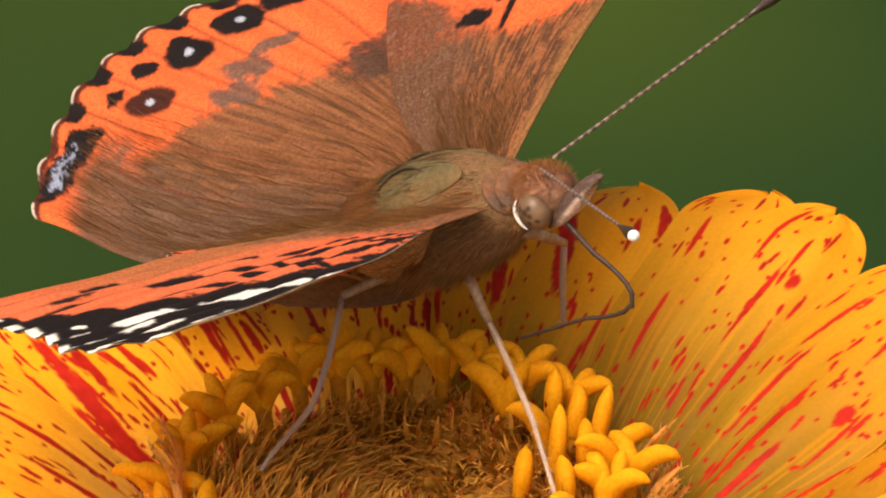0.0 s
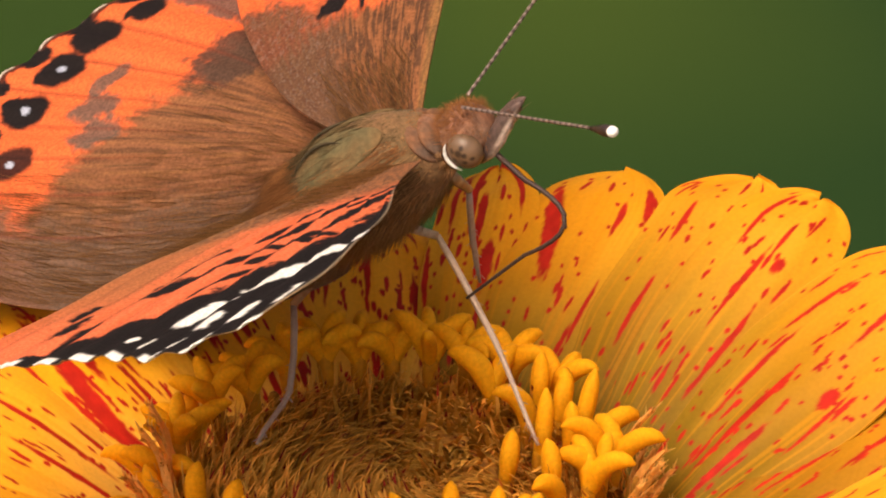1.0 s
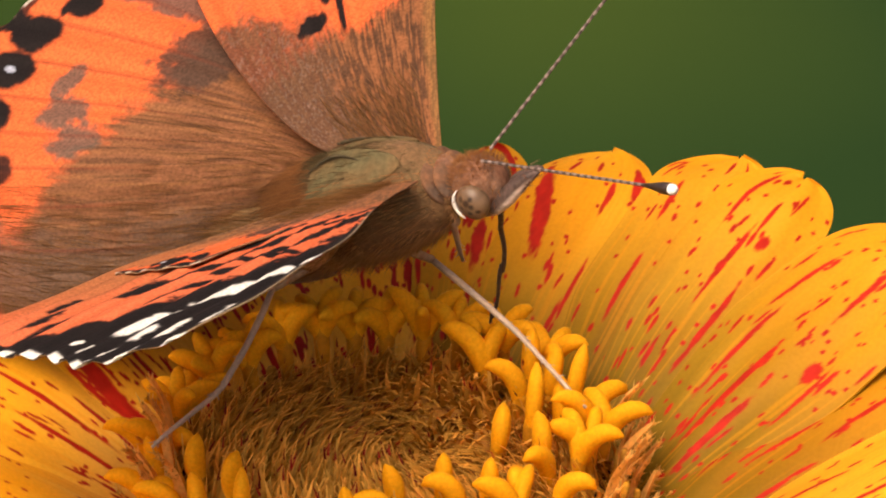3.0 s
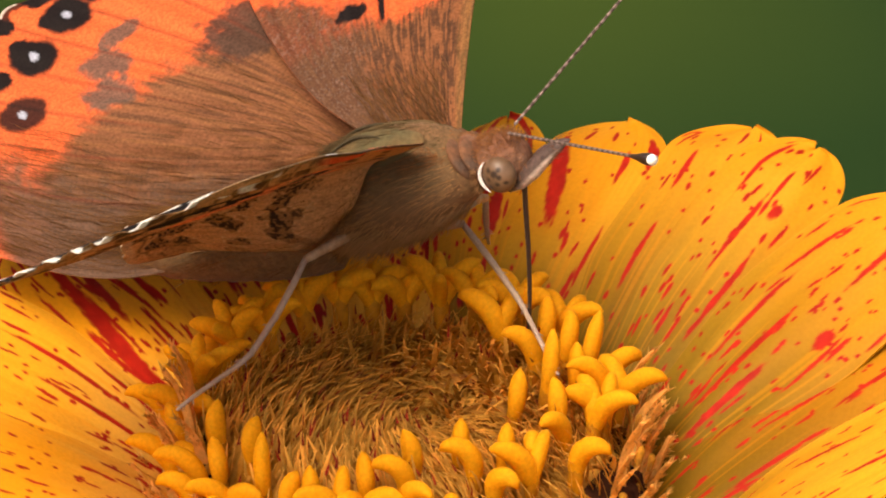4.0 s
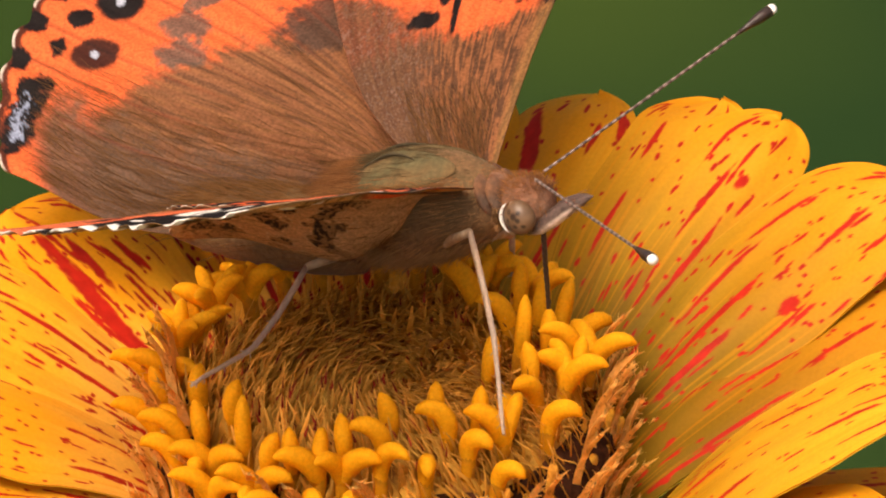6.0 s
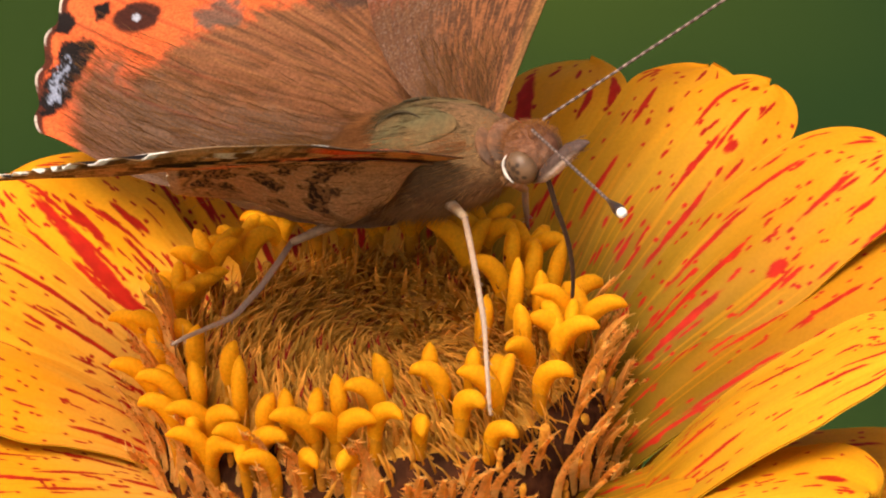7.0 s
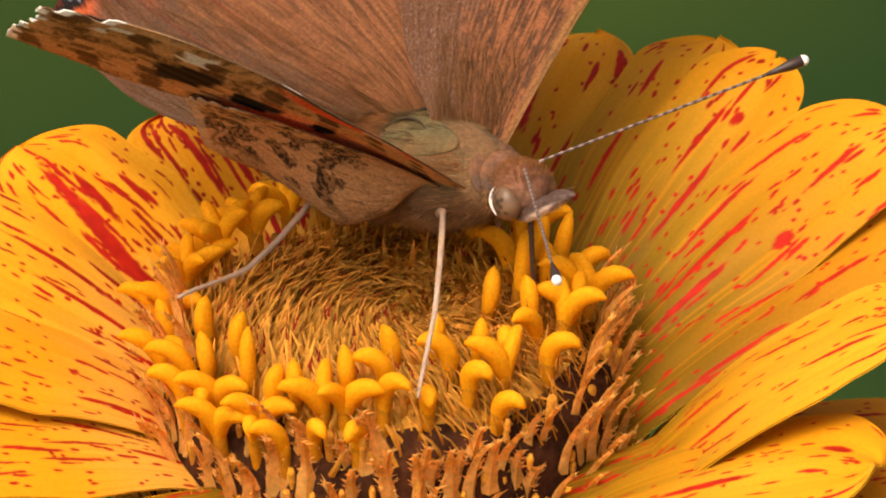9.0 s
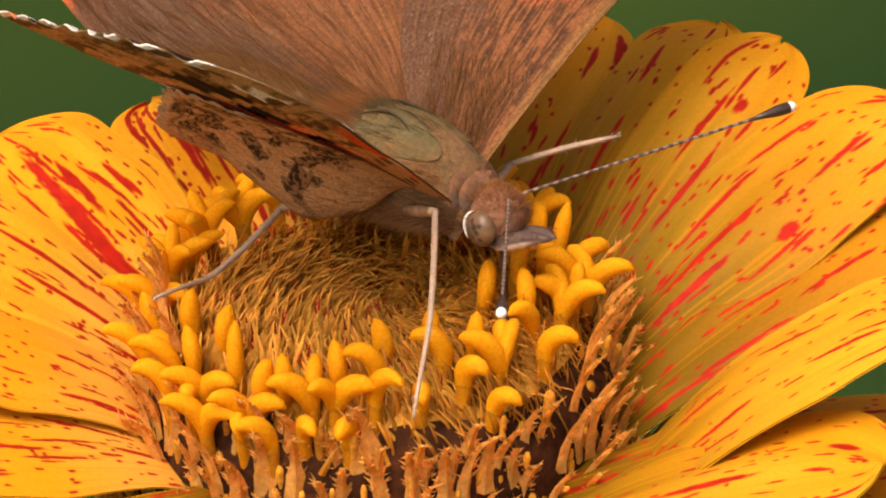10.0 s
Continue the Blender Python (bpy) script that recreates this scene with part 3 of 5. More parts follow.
def disc_side():
    """Spent floret tubes down the disc's side, near-black as painted shade, with fringed bracts standing before them.
    """
    rng = random.Random(21)
    tubes = []
    for row in range(6):
        for k in range(62 if row else 30):
            a = 2 * math.pi * (k + 0.5 * (row % 2) + rng.uniform(-0.45, 0.45)) / (62 if row else 30)
            r, z = 9.3 + 0.4 * row + rng.uniform(-0.35, 0.35), -1.6 - 1.7 * row + rng.uniform(-1.0, 0.7)
            o = Vector((math.cos(a), math.sin(a), 0))
            foot, top = o * (r - 0.1) + Vector((0, 0, z - 3.2)), o * (r + 0.5) + Vector((0, 0, z))
            w = rng.uniform(0.13, 0.24)
            tubes.append(tube([foot, foot.lerp(top, 0.6), foot.lerp(top, 0.93), top], [w * 0.8, w * 0.9, w * 1.15, w * 0.7], 7, up=(o.x, o.y, 0.2)))
    v, f = merged(tubes)
    tagged(part("spent_floret", mesh_of("spent_floret", v, f, SPENT), flower, "brown spent floret tubes"), kind="stuff")
    shapes = []
    for k in range(10):
        v, f = bract(rng, rng.uniform(2.4, 3.9), rng.uniform(0.36, 0.58))
        shapes.append(mesh_of("fringed_bract", v, f, SCALE, flat=True))
    for row in range(-2, 5):
        for k in range(62):
            a = 2 * math.pi * (k + 0.5 * (row % 2) + rng.uniform(-0.4, 0.4)) / 62
            if math.sin(a) > 0.35 or (math.sin(a) < -0.45 and row < -1) or rng.random() < 0.08:
                continue
            r, z = 10.2 + 0.42 * min(row, 3) + rng.uniform(-0.15, 0.2), -5.2 - 1.6 * row + rng.uniform(-0.9, 0.9) - 1.2 * max(0.0, math.cos(a)) * (row < 0)
            m = Matrix.Translation(Vector((r * math.cos(a), r * math.sin(a), z)) * MM) @ pose(0, 0, 0, rng.uniform(-9, 9), rng.uniform(-4, 9), math.degrees(a) + rng.uniform(-25, 25))
            part("fringed_bract", rng.choice(shapes), flower, "fringed straw-coloured bract", m)


disc_side()

# ---- the butterfly: x ahead, y to its left, z up, from the middle of its thorax ----
butterfly = tagged(new("butterfly"), "painted lady butterfly, orange, black and brown, feeding on the flower", "butterfly")


def spline(points, t):
    """A smooth curve through points at t in 0..1 (Catmull-Rom), as an array."""
    p = np.array(points, float)
    p = np.concatenate([[2 * p[0] - p[1]], p, [2 * p[-1] - p[-2]]])
    k = np.clip(np.asarray(t, float) * (len(p) - 3), 0, len(p) - 3 - 1e-9)
    i = k.astype(int)
    f = (k - i)[..., None]
    a, b, c, d = p[i], p[i + 1], p[i + 2], p[i + 3]
    return 0.5 * (2 * b + (c - a) * f + (2 * a - 5 * b + 4 * c - d) * f ** 2 + (3 * b - a - 3 * c + d) * f ** 3)


def blob(s, v, s0, v0, rs, rv, soft=0.25, wob=0.0):
    """1 inside an ellipse of the wing's own coordinates, 0 outside."""
    d = ((s - s0) / rs) ** 2 + ((v - v0) / rv) ** 2 + wob
    return 1 - smooth(d, 1 - soft, 1 + soft)


def lay(col, mask, color):
    return col * (1 - mask[..., None]) + np.array(color) * mask[..., None]


ORANGE, DEEP, BLACK, CREAM = (0.77, 0.138, 0.038), (0.60, 0.09, 0.022), (0.012, 0.008, 0.007), (0.62, 0.48, 0.30)
ROSE, WHITE_SCALE, GREY = (0.80, 0.24, 0.09), (0.86, 0.82, 0.74), (0.13, 0.085, 0.06)


def forewing_paint(s, v, x, y, wob):
    col = np.zeros(s.shape + (3,)) + np.array(ORANGE)
    streak = smooth(vnoise(v * 60, s * 6, 2), 0.45, 0.8)
    col = lay(col, streak * 0.25, DEEP)
    base = 1 - smooth(s + 0.10 * (v - 0.5) + 0.03 * wob + 0.04 * (vnoise(v * 90, s * 6, 4) - .5) - 0.05 * smooth(v, 0.4, 0.6), 0.355, 0.40)
    grain = smooth(0.6 * vnoise(v * 130, s * 26, 9) + 0.4 * vnoise(v * 60, s * 70, 10), 0.40, 0.62)
    col = lay(col, base * 0.94, (0.225, 0.094, 0.036))
    col = lay(col, base * grain * 0.85, (0.072, 0.034, 0.017))
    for k in range(9):
        col = lay(col, base * np.exp(-((v - 0.03 - 0.11 * k) / 0.006) ** 2) * 0.6, (0.05, 0.026, 0.015))
    costa = (1 - smooth(v, 0.03, 0.10)) * (1 - smooth(s, 0.56, 0.62))
    col = lay(col, costa * 0.85, (0.27, 0.125, 0.040))
    col = lay(col, costa * grain * 0.7, (0.13, 0.07, 0.027))
    dark = np.zeros_like(s)
    for a in ((0.457, 0.64, 0.020, 0.075), (0.47, 0.495, 0.075, 0.018), (0.503, 0.55, 0.022, 0.03), (0.74, 0.80, 0.03, 0.06), (0.68, 0.62, 0.04, 0.05)):
        dark = np.maximum(dark, blob(s, v, *a, wob=0.5 * wob))
    apex = smooth(s + 0.03 * wob - 0.2 * v - 0.30 * smooth(v, 0.48, 0.62), 0.405, 0.42)
    margin = smooth(s + 0.015 * wob + 0.03 * np.sin(v * 38), 0.915, 0.935)
    dark = np.maximum(np.maximum(dark, apex), margin)
    inner = smooth(v + 0.12 * wob, 0.50, 0.78) * (1 - smooth(s + 0.05 * wob - 0.10 * smooth(v, 0.7, 0.95), 0.46, 0.52))
    col = lay(col, inner * 0.9, (0.10, 0.047, 0.025))
    col = lay(col, inner * smooth(vnoise(v * 140, s * 200, 11), 0.68, 0.76) * 0.3, (0.30, 0.22, 0.18))
    col = lay(col, inner * grain * 0.5, (0.16, 0.075, 0.033))
    col = lay(col, dark, BLACK)
    white = np.zeros_like(s)
    for a in ((0.535, 0.055, 0.040, 0.034), (0.557, 0.14, 0.044, 0.036), (0.585, 0.23, 0.040, 0.036), (0.612, 0.31, 0.030, 0.028), (0.70, 0.075, 0.034, 0.05), (0.745, 0.16, 0.024, 0.045),
              (0.785, 0.26, 0.03, 0.065), (0.825, 0.37, 0.018, 0.04), (0.86, 0.12, 0.010, 0.03), (0.875, 0.24, 0.010, 0.03), (0.90, 0.47, 0.010, 0.03), (0.91, 0.60, 0.01, 0.03), (0.92, 0.73, 0.01, 0.03)):
        white = np.maximum(white, blob(s, v, *a, soft=0.3, wob=0.4 * wob))
    fringe = smooth(s, 0.978, 0.986) * smooth(np.sin(v * 50 + 0.6), -0.1, 0.3)
    col = lay(col, np.maximum(white, fringe), WHITE_SCALE)
    return col


def streak(x, y, x0, y0, x1, y1, half, wob):
    """1 on a bar with round ends from one point to another."""
    dx, dy = x1 - x0, y1 - y0
    k = np.clip(((x - x0) * dx + (y - y0) * dy) / (dx * dx + dy * dy), 0, 1)
    d = np.hypot(x - x0 - k * dx, y - y0 - k * dy) / half
    return 1 - smooth(d + 0.5 * wob, 0.75, 1.15)


def bent_forewing_paint(s, v, x, y, wob):
    col = np.zeros(s.shape + (3,)) + np.array((0.74, 0.16, 0.062))
    rays = smooth(vnoise(v * 60, s * 5, 2), 0.45, 0.8)
    col = lay(col, rays * 0.3, DEEP)
    col = lay(col, (1 - smooth(x + 0.9 * wob + 2.0 * (vnoise(v * 70, s * 4, 3) - 0.5), -5.5, -0.6)) * (1 - smooth(y, 11, 20)) * 0.9, (0.34, 0.125, 0.045))
    root = 1 - smooth(y + 0.3 * x + 0.8 * wob, 4.2, 7.0)
    col = lay(col, root * 0.9, (0.27, 0.12, 0.048))
    col = lay(col, root * smooth(vnoise(v * 60, s * 120, 9), 0.35, 0.6) * 0.8, (0.12, 0.06, 0.03))
    for k in range(9):
        col = lay(col, np.exp(-((v - 0.03 - 0.11 * k) / 0.005) ** 2) * smooth(s, 0.3, 0.5) * 0.5, (0.2, 0.05, 0.02))
    inner = np.interp(y, (4, 6, 10, 12, 14, 16, 18, 19.5, 21), (4.6, 4.9, 5.6, 5.0, 3.9, 2.8, 1.4, -2.5, -9))
    dark = smooth(x - inner + 0.7 * wob, -0.25, 0.25) * smooth(y + 0.4 * wob, 4.6, 6.0)
    for bar in ((2.2, 5.8, 0.6, 10.8, 0.38), (0.5, 11.0, -1.4, 13.4, 0.4), (-0.9, 12.9, -2.2, 14.3, 0.85), (4.9, 10.7, 0.6, 10.9, 0.34), (3.7, 4.4, 2.9, 7.0, 0.22), (2.6, 13.6, 1.4, 16.5, 0.3), (-4.6, 16.6, -4.8, 17.6, 0.6), (-3.2, 17.6, -3.4, 19.5, 0.6), (-5.6, 14.4, -5.8, 15.6, 0.35),
                (4.3, 5.4, 3.6, 9.6, 0.45), (0.6, 6.4, -0.4, 9.4, 0.26), (3.2, 9.8, 2.0, 12.6, 0.36), (-1.8, 9.8, -3.2, 13.0, 0.22)):
        dark = np.maximum(dark, streak(x, y, *bar, wob))
    col = lay(col, dark, BLACK)
    white = np.zeros_like(s)
    for bar in ((8.7, 12.2, 8.3, 13.4, 0.5), (7.8, 13.7, 7.1, 15.1, 0.58), (6.7, 15.2, 5.8, 17.0, 0.6), (9.9, 18.5, 10.2, 20.6, 0.36), (5.5, 19.1, 5.0, 20.5, 0.75), (7.0, 21.1, 6.9, 21.8, 0.42),
                (8.9, 20.8, 8.8, 21.8, 0.36), (8.4, 23.2, 8.0, 23.9, 0.16), (6.8, 23.0, 6.3, 23.5, 0.14), (4.4, 22.3, 4.1, 22.6, 0.2), (2.6, 21.3, 2.4, 21.5, 0.16)):
        white = np.maximum(white, streak(x, y, *bar, wob))
    fringe = smooth(s, 0.972, 0.982) * smooth(np.sin(v * 50 + 0.6), -0.1, 0.3)
    costal = (1 - smooth(v, 0.006, 0.016)) * smooth(s, 0.2, 0.3) * 0.5
    return lay(lay(col, costal, (0.45, 0.33, 0.2)), np.maximum(white, fringe), WHITE_SCALE)


# eyespots of the left hindwing: place and half sizes
SPOTS = ((-7.4, 16.8, 1.2, 1.15), (-9.3, 15.7, 1.1, 1.2), (-11.4, 13.9, 1.1, 1.2), (-13.0, 10.8, 1.15, 1.0), (-4.9, 16.9, 0.85, 0.85))


def disc_spot(x, y, cx, cy, rx, ry, wob):
    return 1 - smooth(((x - cx) / rx) ** 2 + ((y - cy) / ry) ** 2 + 0.22 * wob, 0.75, 1.2)


def hindwing_paint(s, v, x, y, wob):
    col = np.zeros(s.shape + (3,)) + np.array(ORANGE)
    col = lay(col, smooth(vnoise(v * 70, s * 5, 12), 0.45, 0.8) * 0.2, DEEP)
    ray = 0.035 * (vnoise(v * 110, s * 5, 14) - 0.5) + 0.035 * wob
    base = 1 - smooth(s + ray - 0.42 * np.clip(v - 0.36, 0, 0.45), 0.54, 0.60)
    col = lay(col, base * 0.95, (0.185, 0.082, 0.036))
    hairy = smooth(vnoise(v * 170, s * 9, 15), 0.45, 0.8)
    col = lay(col, base * hairy * 0.35, (0.34, 0.15, 0.052))
    col = lay(col, base * smooth(vnoise(v * 150, s * 11, 16), 0.52, 0.75) * 0.55, (0.075, 0.035, 0.018))
    for a, tone in (((0.54, 0.13, 0.085, 0.16), (0.075, 0.040, 0.026)), ((0.66, 0.50, 0.045, 0.06), GREY), ((0.705, 0.415, 0.045, 0.055), GREY), ((0.735, 0.31, 0.022, 0.055), GREY), ((0.70, 0.02, 0.4, 0.045), (0.13, 0.075, 0.055))):
        col = lay(col, blob(s, v, *a, soft=0.4, wob=0.8 * wob) * 0.92, tone)
    inner = smooth(v + 0.06 * wob + 0.04 * (vnoise(s * 30, v * 4, 8) - .5), 0.69, 0.83) * (1 - smooth(s, 0.84, 0.93))
    col = lay(col, inner * 0.95, (0.135, 0.075, 0.046))
    col = lay(col, inner * hairy * 0.3, (0.24, 0.14, 0.09))
    vein = np.zeros_like(s)
    for k in range(8):
        vein = np.maximum(vein, np.exp(-((v - 0.05 - 0.108 * k) / 0.004) ** 2) * smooth(s, 0.4, 0.6))
    col = lay(col, vein * 0.7, (0.16, 0.035, 0.015))
    dark = np.zeros_like(s)
    for k, (sx, sy, rx_, ry_) in enumerate(SPOTS):
        dark = np.maximum(dark, disc_spot(x, y, sx, sy, rx_, ry_, wob) * (0.94 if k == 3 else 1.0))
    for k in range(7):
        dark = np.maximum(dark, blob(s, v, 0.885, 0.10 + 0.108 * k, 0.026, 0.032, wob=0.9 * wob))
        dark = np.maximum(dark, blob(s, v, 0.975, 0.06 + 0.108 * k, 0.035, 0.034, wob=0.8 * wob))
    dark = np.maximum(dark, streak(x, y, -17.3, 6.5, -16.2, 9.3, 0.72, 1.4 * wob))
    dark = np.maximum(dark, smooth(s + 0.01 * wob, 0.972, 0.98) * 0.9)
    col = lay(col, dark, BLACK)
    for sx, sy, _, _ in SPOTS[1:4]:
        col = lay(col, disc_spot(x, y, sx, sy, 0.2, 0.3, 1.8 * wob), (0.42, 0.45, 0.53))
    col = lay(col, streak(x, y, -17.2, 6.8, -16.5, 8.9, 0.36, 2.6 * wob) * smooth(vnoise(x * 6, y * 6, 18), 0.35, 0.5), (0.26, 0.30, 0.40))
    fringe = smooth(s, 0.991, 0.995) * smooth(np.sin(v * 58 + 1.0) + 1.6 * wob, 0.1, 0.7)
    return lay(col, fringe * 0.85, (0.66, 0.58, 0.48))


def under_paint(s, v, x, y, wob, fore):
    """The marbled underside."""
    a = vnoise(x * 0.75 + 0.3 * y, y * 0.95, 31)
    b = vnoise(x * 2.3 + 4, y * 2.3, 32)
    c = a + 0.30 * (b - 0.5)
    fine = smooth(vnoise(x * 5, y * 5, 33), 0.52, 0.62)
    col = np.zeros(s.shape + (3,)) + np.array((0.54, 0.29, 0.12))
    col = lay(col, smooth(vnoise(v * 60, s * 6, 34), 0.4, 0.8) * 0.3, (0.30, 0.15, 0.058))
    far = smooth(s, 0.22, 0.42) * (0.6 if fore else 1.0)
    col = lay(col, smooth(c, 0.53, 0.58) * far * 0.75, (0.22, 0.105, 0.04))
    col = lay(col, smooth(c, 0.56, 0.62) * fine * far * 0.95, (0.03, 0.018, 0.011))
    col = lay(col, (1 - smooth(np.abs(c - 0.505), 0.006, 0.028)) * far * 0.75, (0.58, 0.40, 0.20))
    if fore:
        stripe = smooth(s, 0.10, 0.2) * (1 - smooth(s, 0.50, 0.60))
        cells = smooth(np.sin(s * 46 + 9 * v) + 0.8 * wob, 0.2, 0.6) * (1 - smooth(np.abs(np.sin(v * 24)), 0.75, 0.95))
        col = lay(col, cells * smooth(v, 0.08, 0.11) * 0.85, (0.085, 0.035, 0.015))
        col = lay(col, smooth(v, 0.34, 0.42) * stripe * 0.9, ROSE)
        col = lay(col, stripe * smooth(v, 0.022, 0.03) * (1 - smooth(v + 0.01 * wob, 0.062, 0.075)), (0.70, 0.10, 0.03))
        col = lay(col, blob(s, v, 0.27, 0.042, 0.07, 0.012), CREAM)
        col = lay(col, (1 - smooth(v, 0.014, 0.024)) * (1 - smooth(s, 0.55, 0.65)), (0.09, 0.038, 0.018))
        for p in ((0.36, 0.50, 0.03, 0.10), (0.52, 0.5, 0.06, 0.12), (0.68, 0.5, 0.06, 0.2)):
            col = lay(col, blob(s, v, *p, wob=0.5 * wob), BLACK)
        for p in ((0.735, 0.1, 0.03, 0.06), (0.72, 0.2, 0.03, 0.05), (0.875, 0.15, 0.02, 0.05), (0.875, 0.3, 0.02, 0.05)):
            col = lay(col, blob(s, v, *p, wob=0.4 * wob), WHITE_SCALE)
        fringe = smooth(s, 0.972, 0.982) * smooth(np.sin(v * 50 + 0.6), -0.1, 0.3)
        col = lay(col, fringe, WHITE_SCALE)
    else:
        for k in range(4):
            for r, c in ((1.0, (0.07, 0.04, 0.025)), (0.75, (0.34, 0.22, 0.08)), (0.45, (0.03, 0.03, 0.05))):
                col = lay(col, blob(s, v, 0.79, 0.17 + 0.12 * k, 0.05 * r, 0.042 * r), c)
        band = np.exp(-((s - 0.9 - 0.02 * np.sin(v * 40)) / 0.012) ** 2)
        col = lay(col, band * 0.8, (0.10, 0.06, 0.03))
        col = lay(col, smooth(s, 0.93, 0.96) * 0.6, CREAM)
        col = lay(col, smooth(v + 0.1 * wob, 0.80, 0.95) * 0.8, (0.44, 0.24, 0.10))
    return col


# leading edge and trailing edge from the root outwards (x ahead, y out), for a left wing
FORE_LEAD = ((0, 0), (0.9, 4), (2.4, 10), (4.6, 17), (7.2, 23), (8.6, 26.2))
FORE_TRAIL = ((-3.2, 0.0), (-5.6, 4), (-7.0, 9), (-7.5, 14), (-7.2, 19))
# the right forewing is bent forward, so that its leading edge bows out
FORE_LEAD_BENT = ((0.9, 0), (3.2, 4.2), (6.6, 9), (9.2, 14), (10.9, 18.5), (10.6, 22.5))
FORE_TRAIL_BENT = ((-3.2, 0.0), (-5.2, 4), (-7.4, 9), (-9.2, 14), (-10.6, 18.8))
HIND_LEAD = ((0.8, 0.2), (1.0, 5), (0.4, 10), (-1.2, 15), (-3.4, 18.8))
HIND_TRAIL = ((-1.2, 0.1), (-5, 0.7), (-9.8, 1.2), (-14.2, 2.2), (-17.8, 4.8))


def wing_mesh(name, lead, trail, side, paint, fore):
    ns, nv = 190, 170
    s, v = np.meshgrid(np.linspace(0, 1, ns), np.linspace(0, 1, nv), indexing="ij")
    a, b = spline(lead, s), spline(trail, s)
    p = a * (1 - v[..., None]) + b * v[..., None]
    if fore:
        out = np.array([0.28, 0.96])
        bulge = (1.6 * np.sin(np.pi * v) + 1.9 * np.exp(-((v - 0.22) / 0.16) ** 2) * smooth(v, 0, 0.1)) * smooth(s, 0.55, 1.0) if side < 0 else (1.6 * np.sin(np.pi * v) - 1.5 * np.exp(-((v - 0.45) / 0.22) ** 2) + 0.9 * np.exp(-((v - 0.12) / 0.12) ** 2)) * smooth(s, 0.35, 1.0)
        scallop = 0.14 * np.sin(v * 50 + 0.6) * smooth(s, 0.9, 1.0)
    else:
        out = np.array([-0.72, 0.69])
        bulge = 5.2 * np.sin(np.pi * v) ** 0.8 * smooth(s, 0.0, 1.0) ** 1.2
        scallop = 0.16 * np.sin(v * 58 + 1.0) * smooth(s, 0.9, 1.0)
    p = p + out * (bulge + scallop)[..., None]
    x, y = p[..., 0], p[..., 1]
    vein = np.zeros_like(s)
    for k in range(8 if not fore else 9):
        c = (0.05 + 0.108 * k) if not fore else (0.03 + 0.11 * k)
        vein = np.maximum(vein, np.exp(-((v - c) / 0.010) ** 2) * smooth(s, 0.15, 0.4))
    pleat = 0.10 * np.cos(v * 58) * smooth(s, 0.2, 0.6)
    z = 0.09 * vein + pleat - (0.004 if side > 0 else 0.0015) * y * y + 0.25 * (vnoise(x * 0.3, y * 0.3, 21) - 0.5)
    if not fore:
        z = z - smooth(v, 0.56, 1.0) * (2.0 * smooth(s, 0.04, 0.40) if side < 0 else 2.8 * smooth(s, 0.04, 0.30) - 2.2 * smooth(s, 0.5, 0.95))
    if side < 0 and not fore:
        z = z - 2.6 * smooth(v, 0.15, 0.75) * smooth(s, 0.0, 0.16) * (1 - 0.75 * smooth(s, 0.3, 0.8))
    wob = (vnoise(x * 2.2, y * 2.2, 6) - 0.5) + 0.8 * (vnoise(x * 6, y * 6, 7) - 0.5)
    top_col = paint(s, v, x, y, wob)
    low_col = under_paint(s, v, x, y, wob, fore)
    thick = 0.07
    if side < 0 and not fore:
        fold = 0.64 - 0.08 * smooth(y, 3, 14)          # its inner lobe is folded under the body
        x, y, z = fold * x, fold * y, fold * z
    top = np.stack([x, y * side, z], -1).reshape(-1, 3)
    low = np.stack([x, y * side, z - thick], -1).reshape(-1, 3)
    k = ns * nv
    faces = [tuple(f) for f in grid_faces(ns, nv, flip=side > 0)] + [tuple(f) for f in grid_faces(ns, nv, base=k, flip=side < 0)]
    rim = [i * nv for i in range(ns)] + [(ns - 1) * nv + j for j in range(1, nv)] + [i * nv + nv - 1 for i in range(ns - 2, -1, -1)] + [j for j in range(nv - 2, 0, -1)]
    for i, j in zip(rim, rim[1:] + rim[:1]):
        faces.append((i, i + k, j + k, j) if side > 0 else (i, j, j + k, i + k))
    return mesh_of(name, np.concatenate([top, low]), faces, WING, np.concatenate([top_col.reshape(-1, 3), low_col.reshape(-1, 3)])), (s, v, top.reshape(ns, nv, 3))


def strands(rows, material, name="fur"):
    """Thin tapered hairs: rows of (root, direction, bend direction, length, width)."""
    verts, faces = [], []
    for p, d, g, ln, w in rows:
        p, d, g = Vector(p), Vector(d).normalized(), Vector(g)
        s = d.cross(Vector((0.3, 0.2, 0.9)))
        s = s.normalized() if s.length > 1e-3 else Vector((1, 0, 0))
        e = s.cross(d)
        k = len(verts)
        mid = p + d * ln * 0.55
        tip = p + (d + g * 0.6) * ln
        for q, r in ((p, w), (mid + g * ln * 0.12, w * 0.7)):
            verts += [tuple(q + s * r), tuple(q - s * r * 0.5 + e * r * 0.8), tuple(q - s * r * 0.5 - e * r * 0.8)]
        verts.append(tuple(tip))
        for a, b in ((0, 1), (1, 2), (2, 0)):
            faces += [(k + a, k + b, k + 3 + b, k + 3 + a), (k + 3 + a, k + 3 + b, k + 6)]
    return mesh_of(name, verts, faces, material)


WINGS = {}


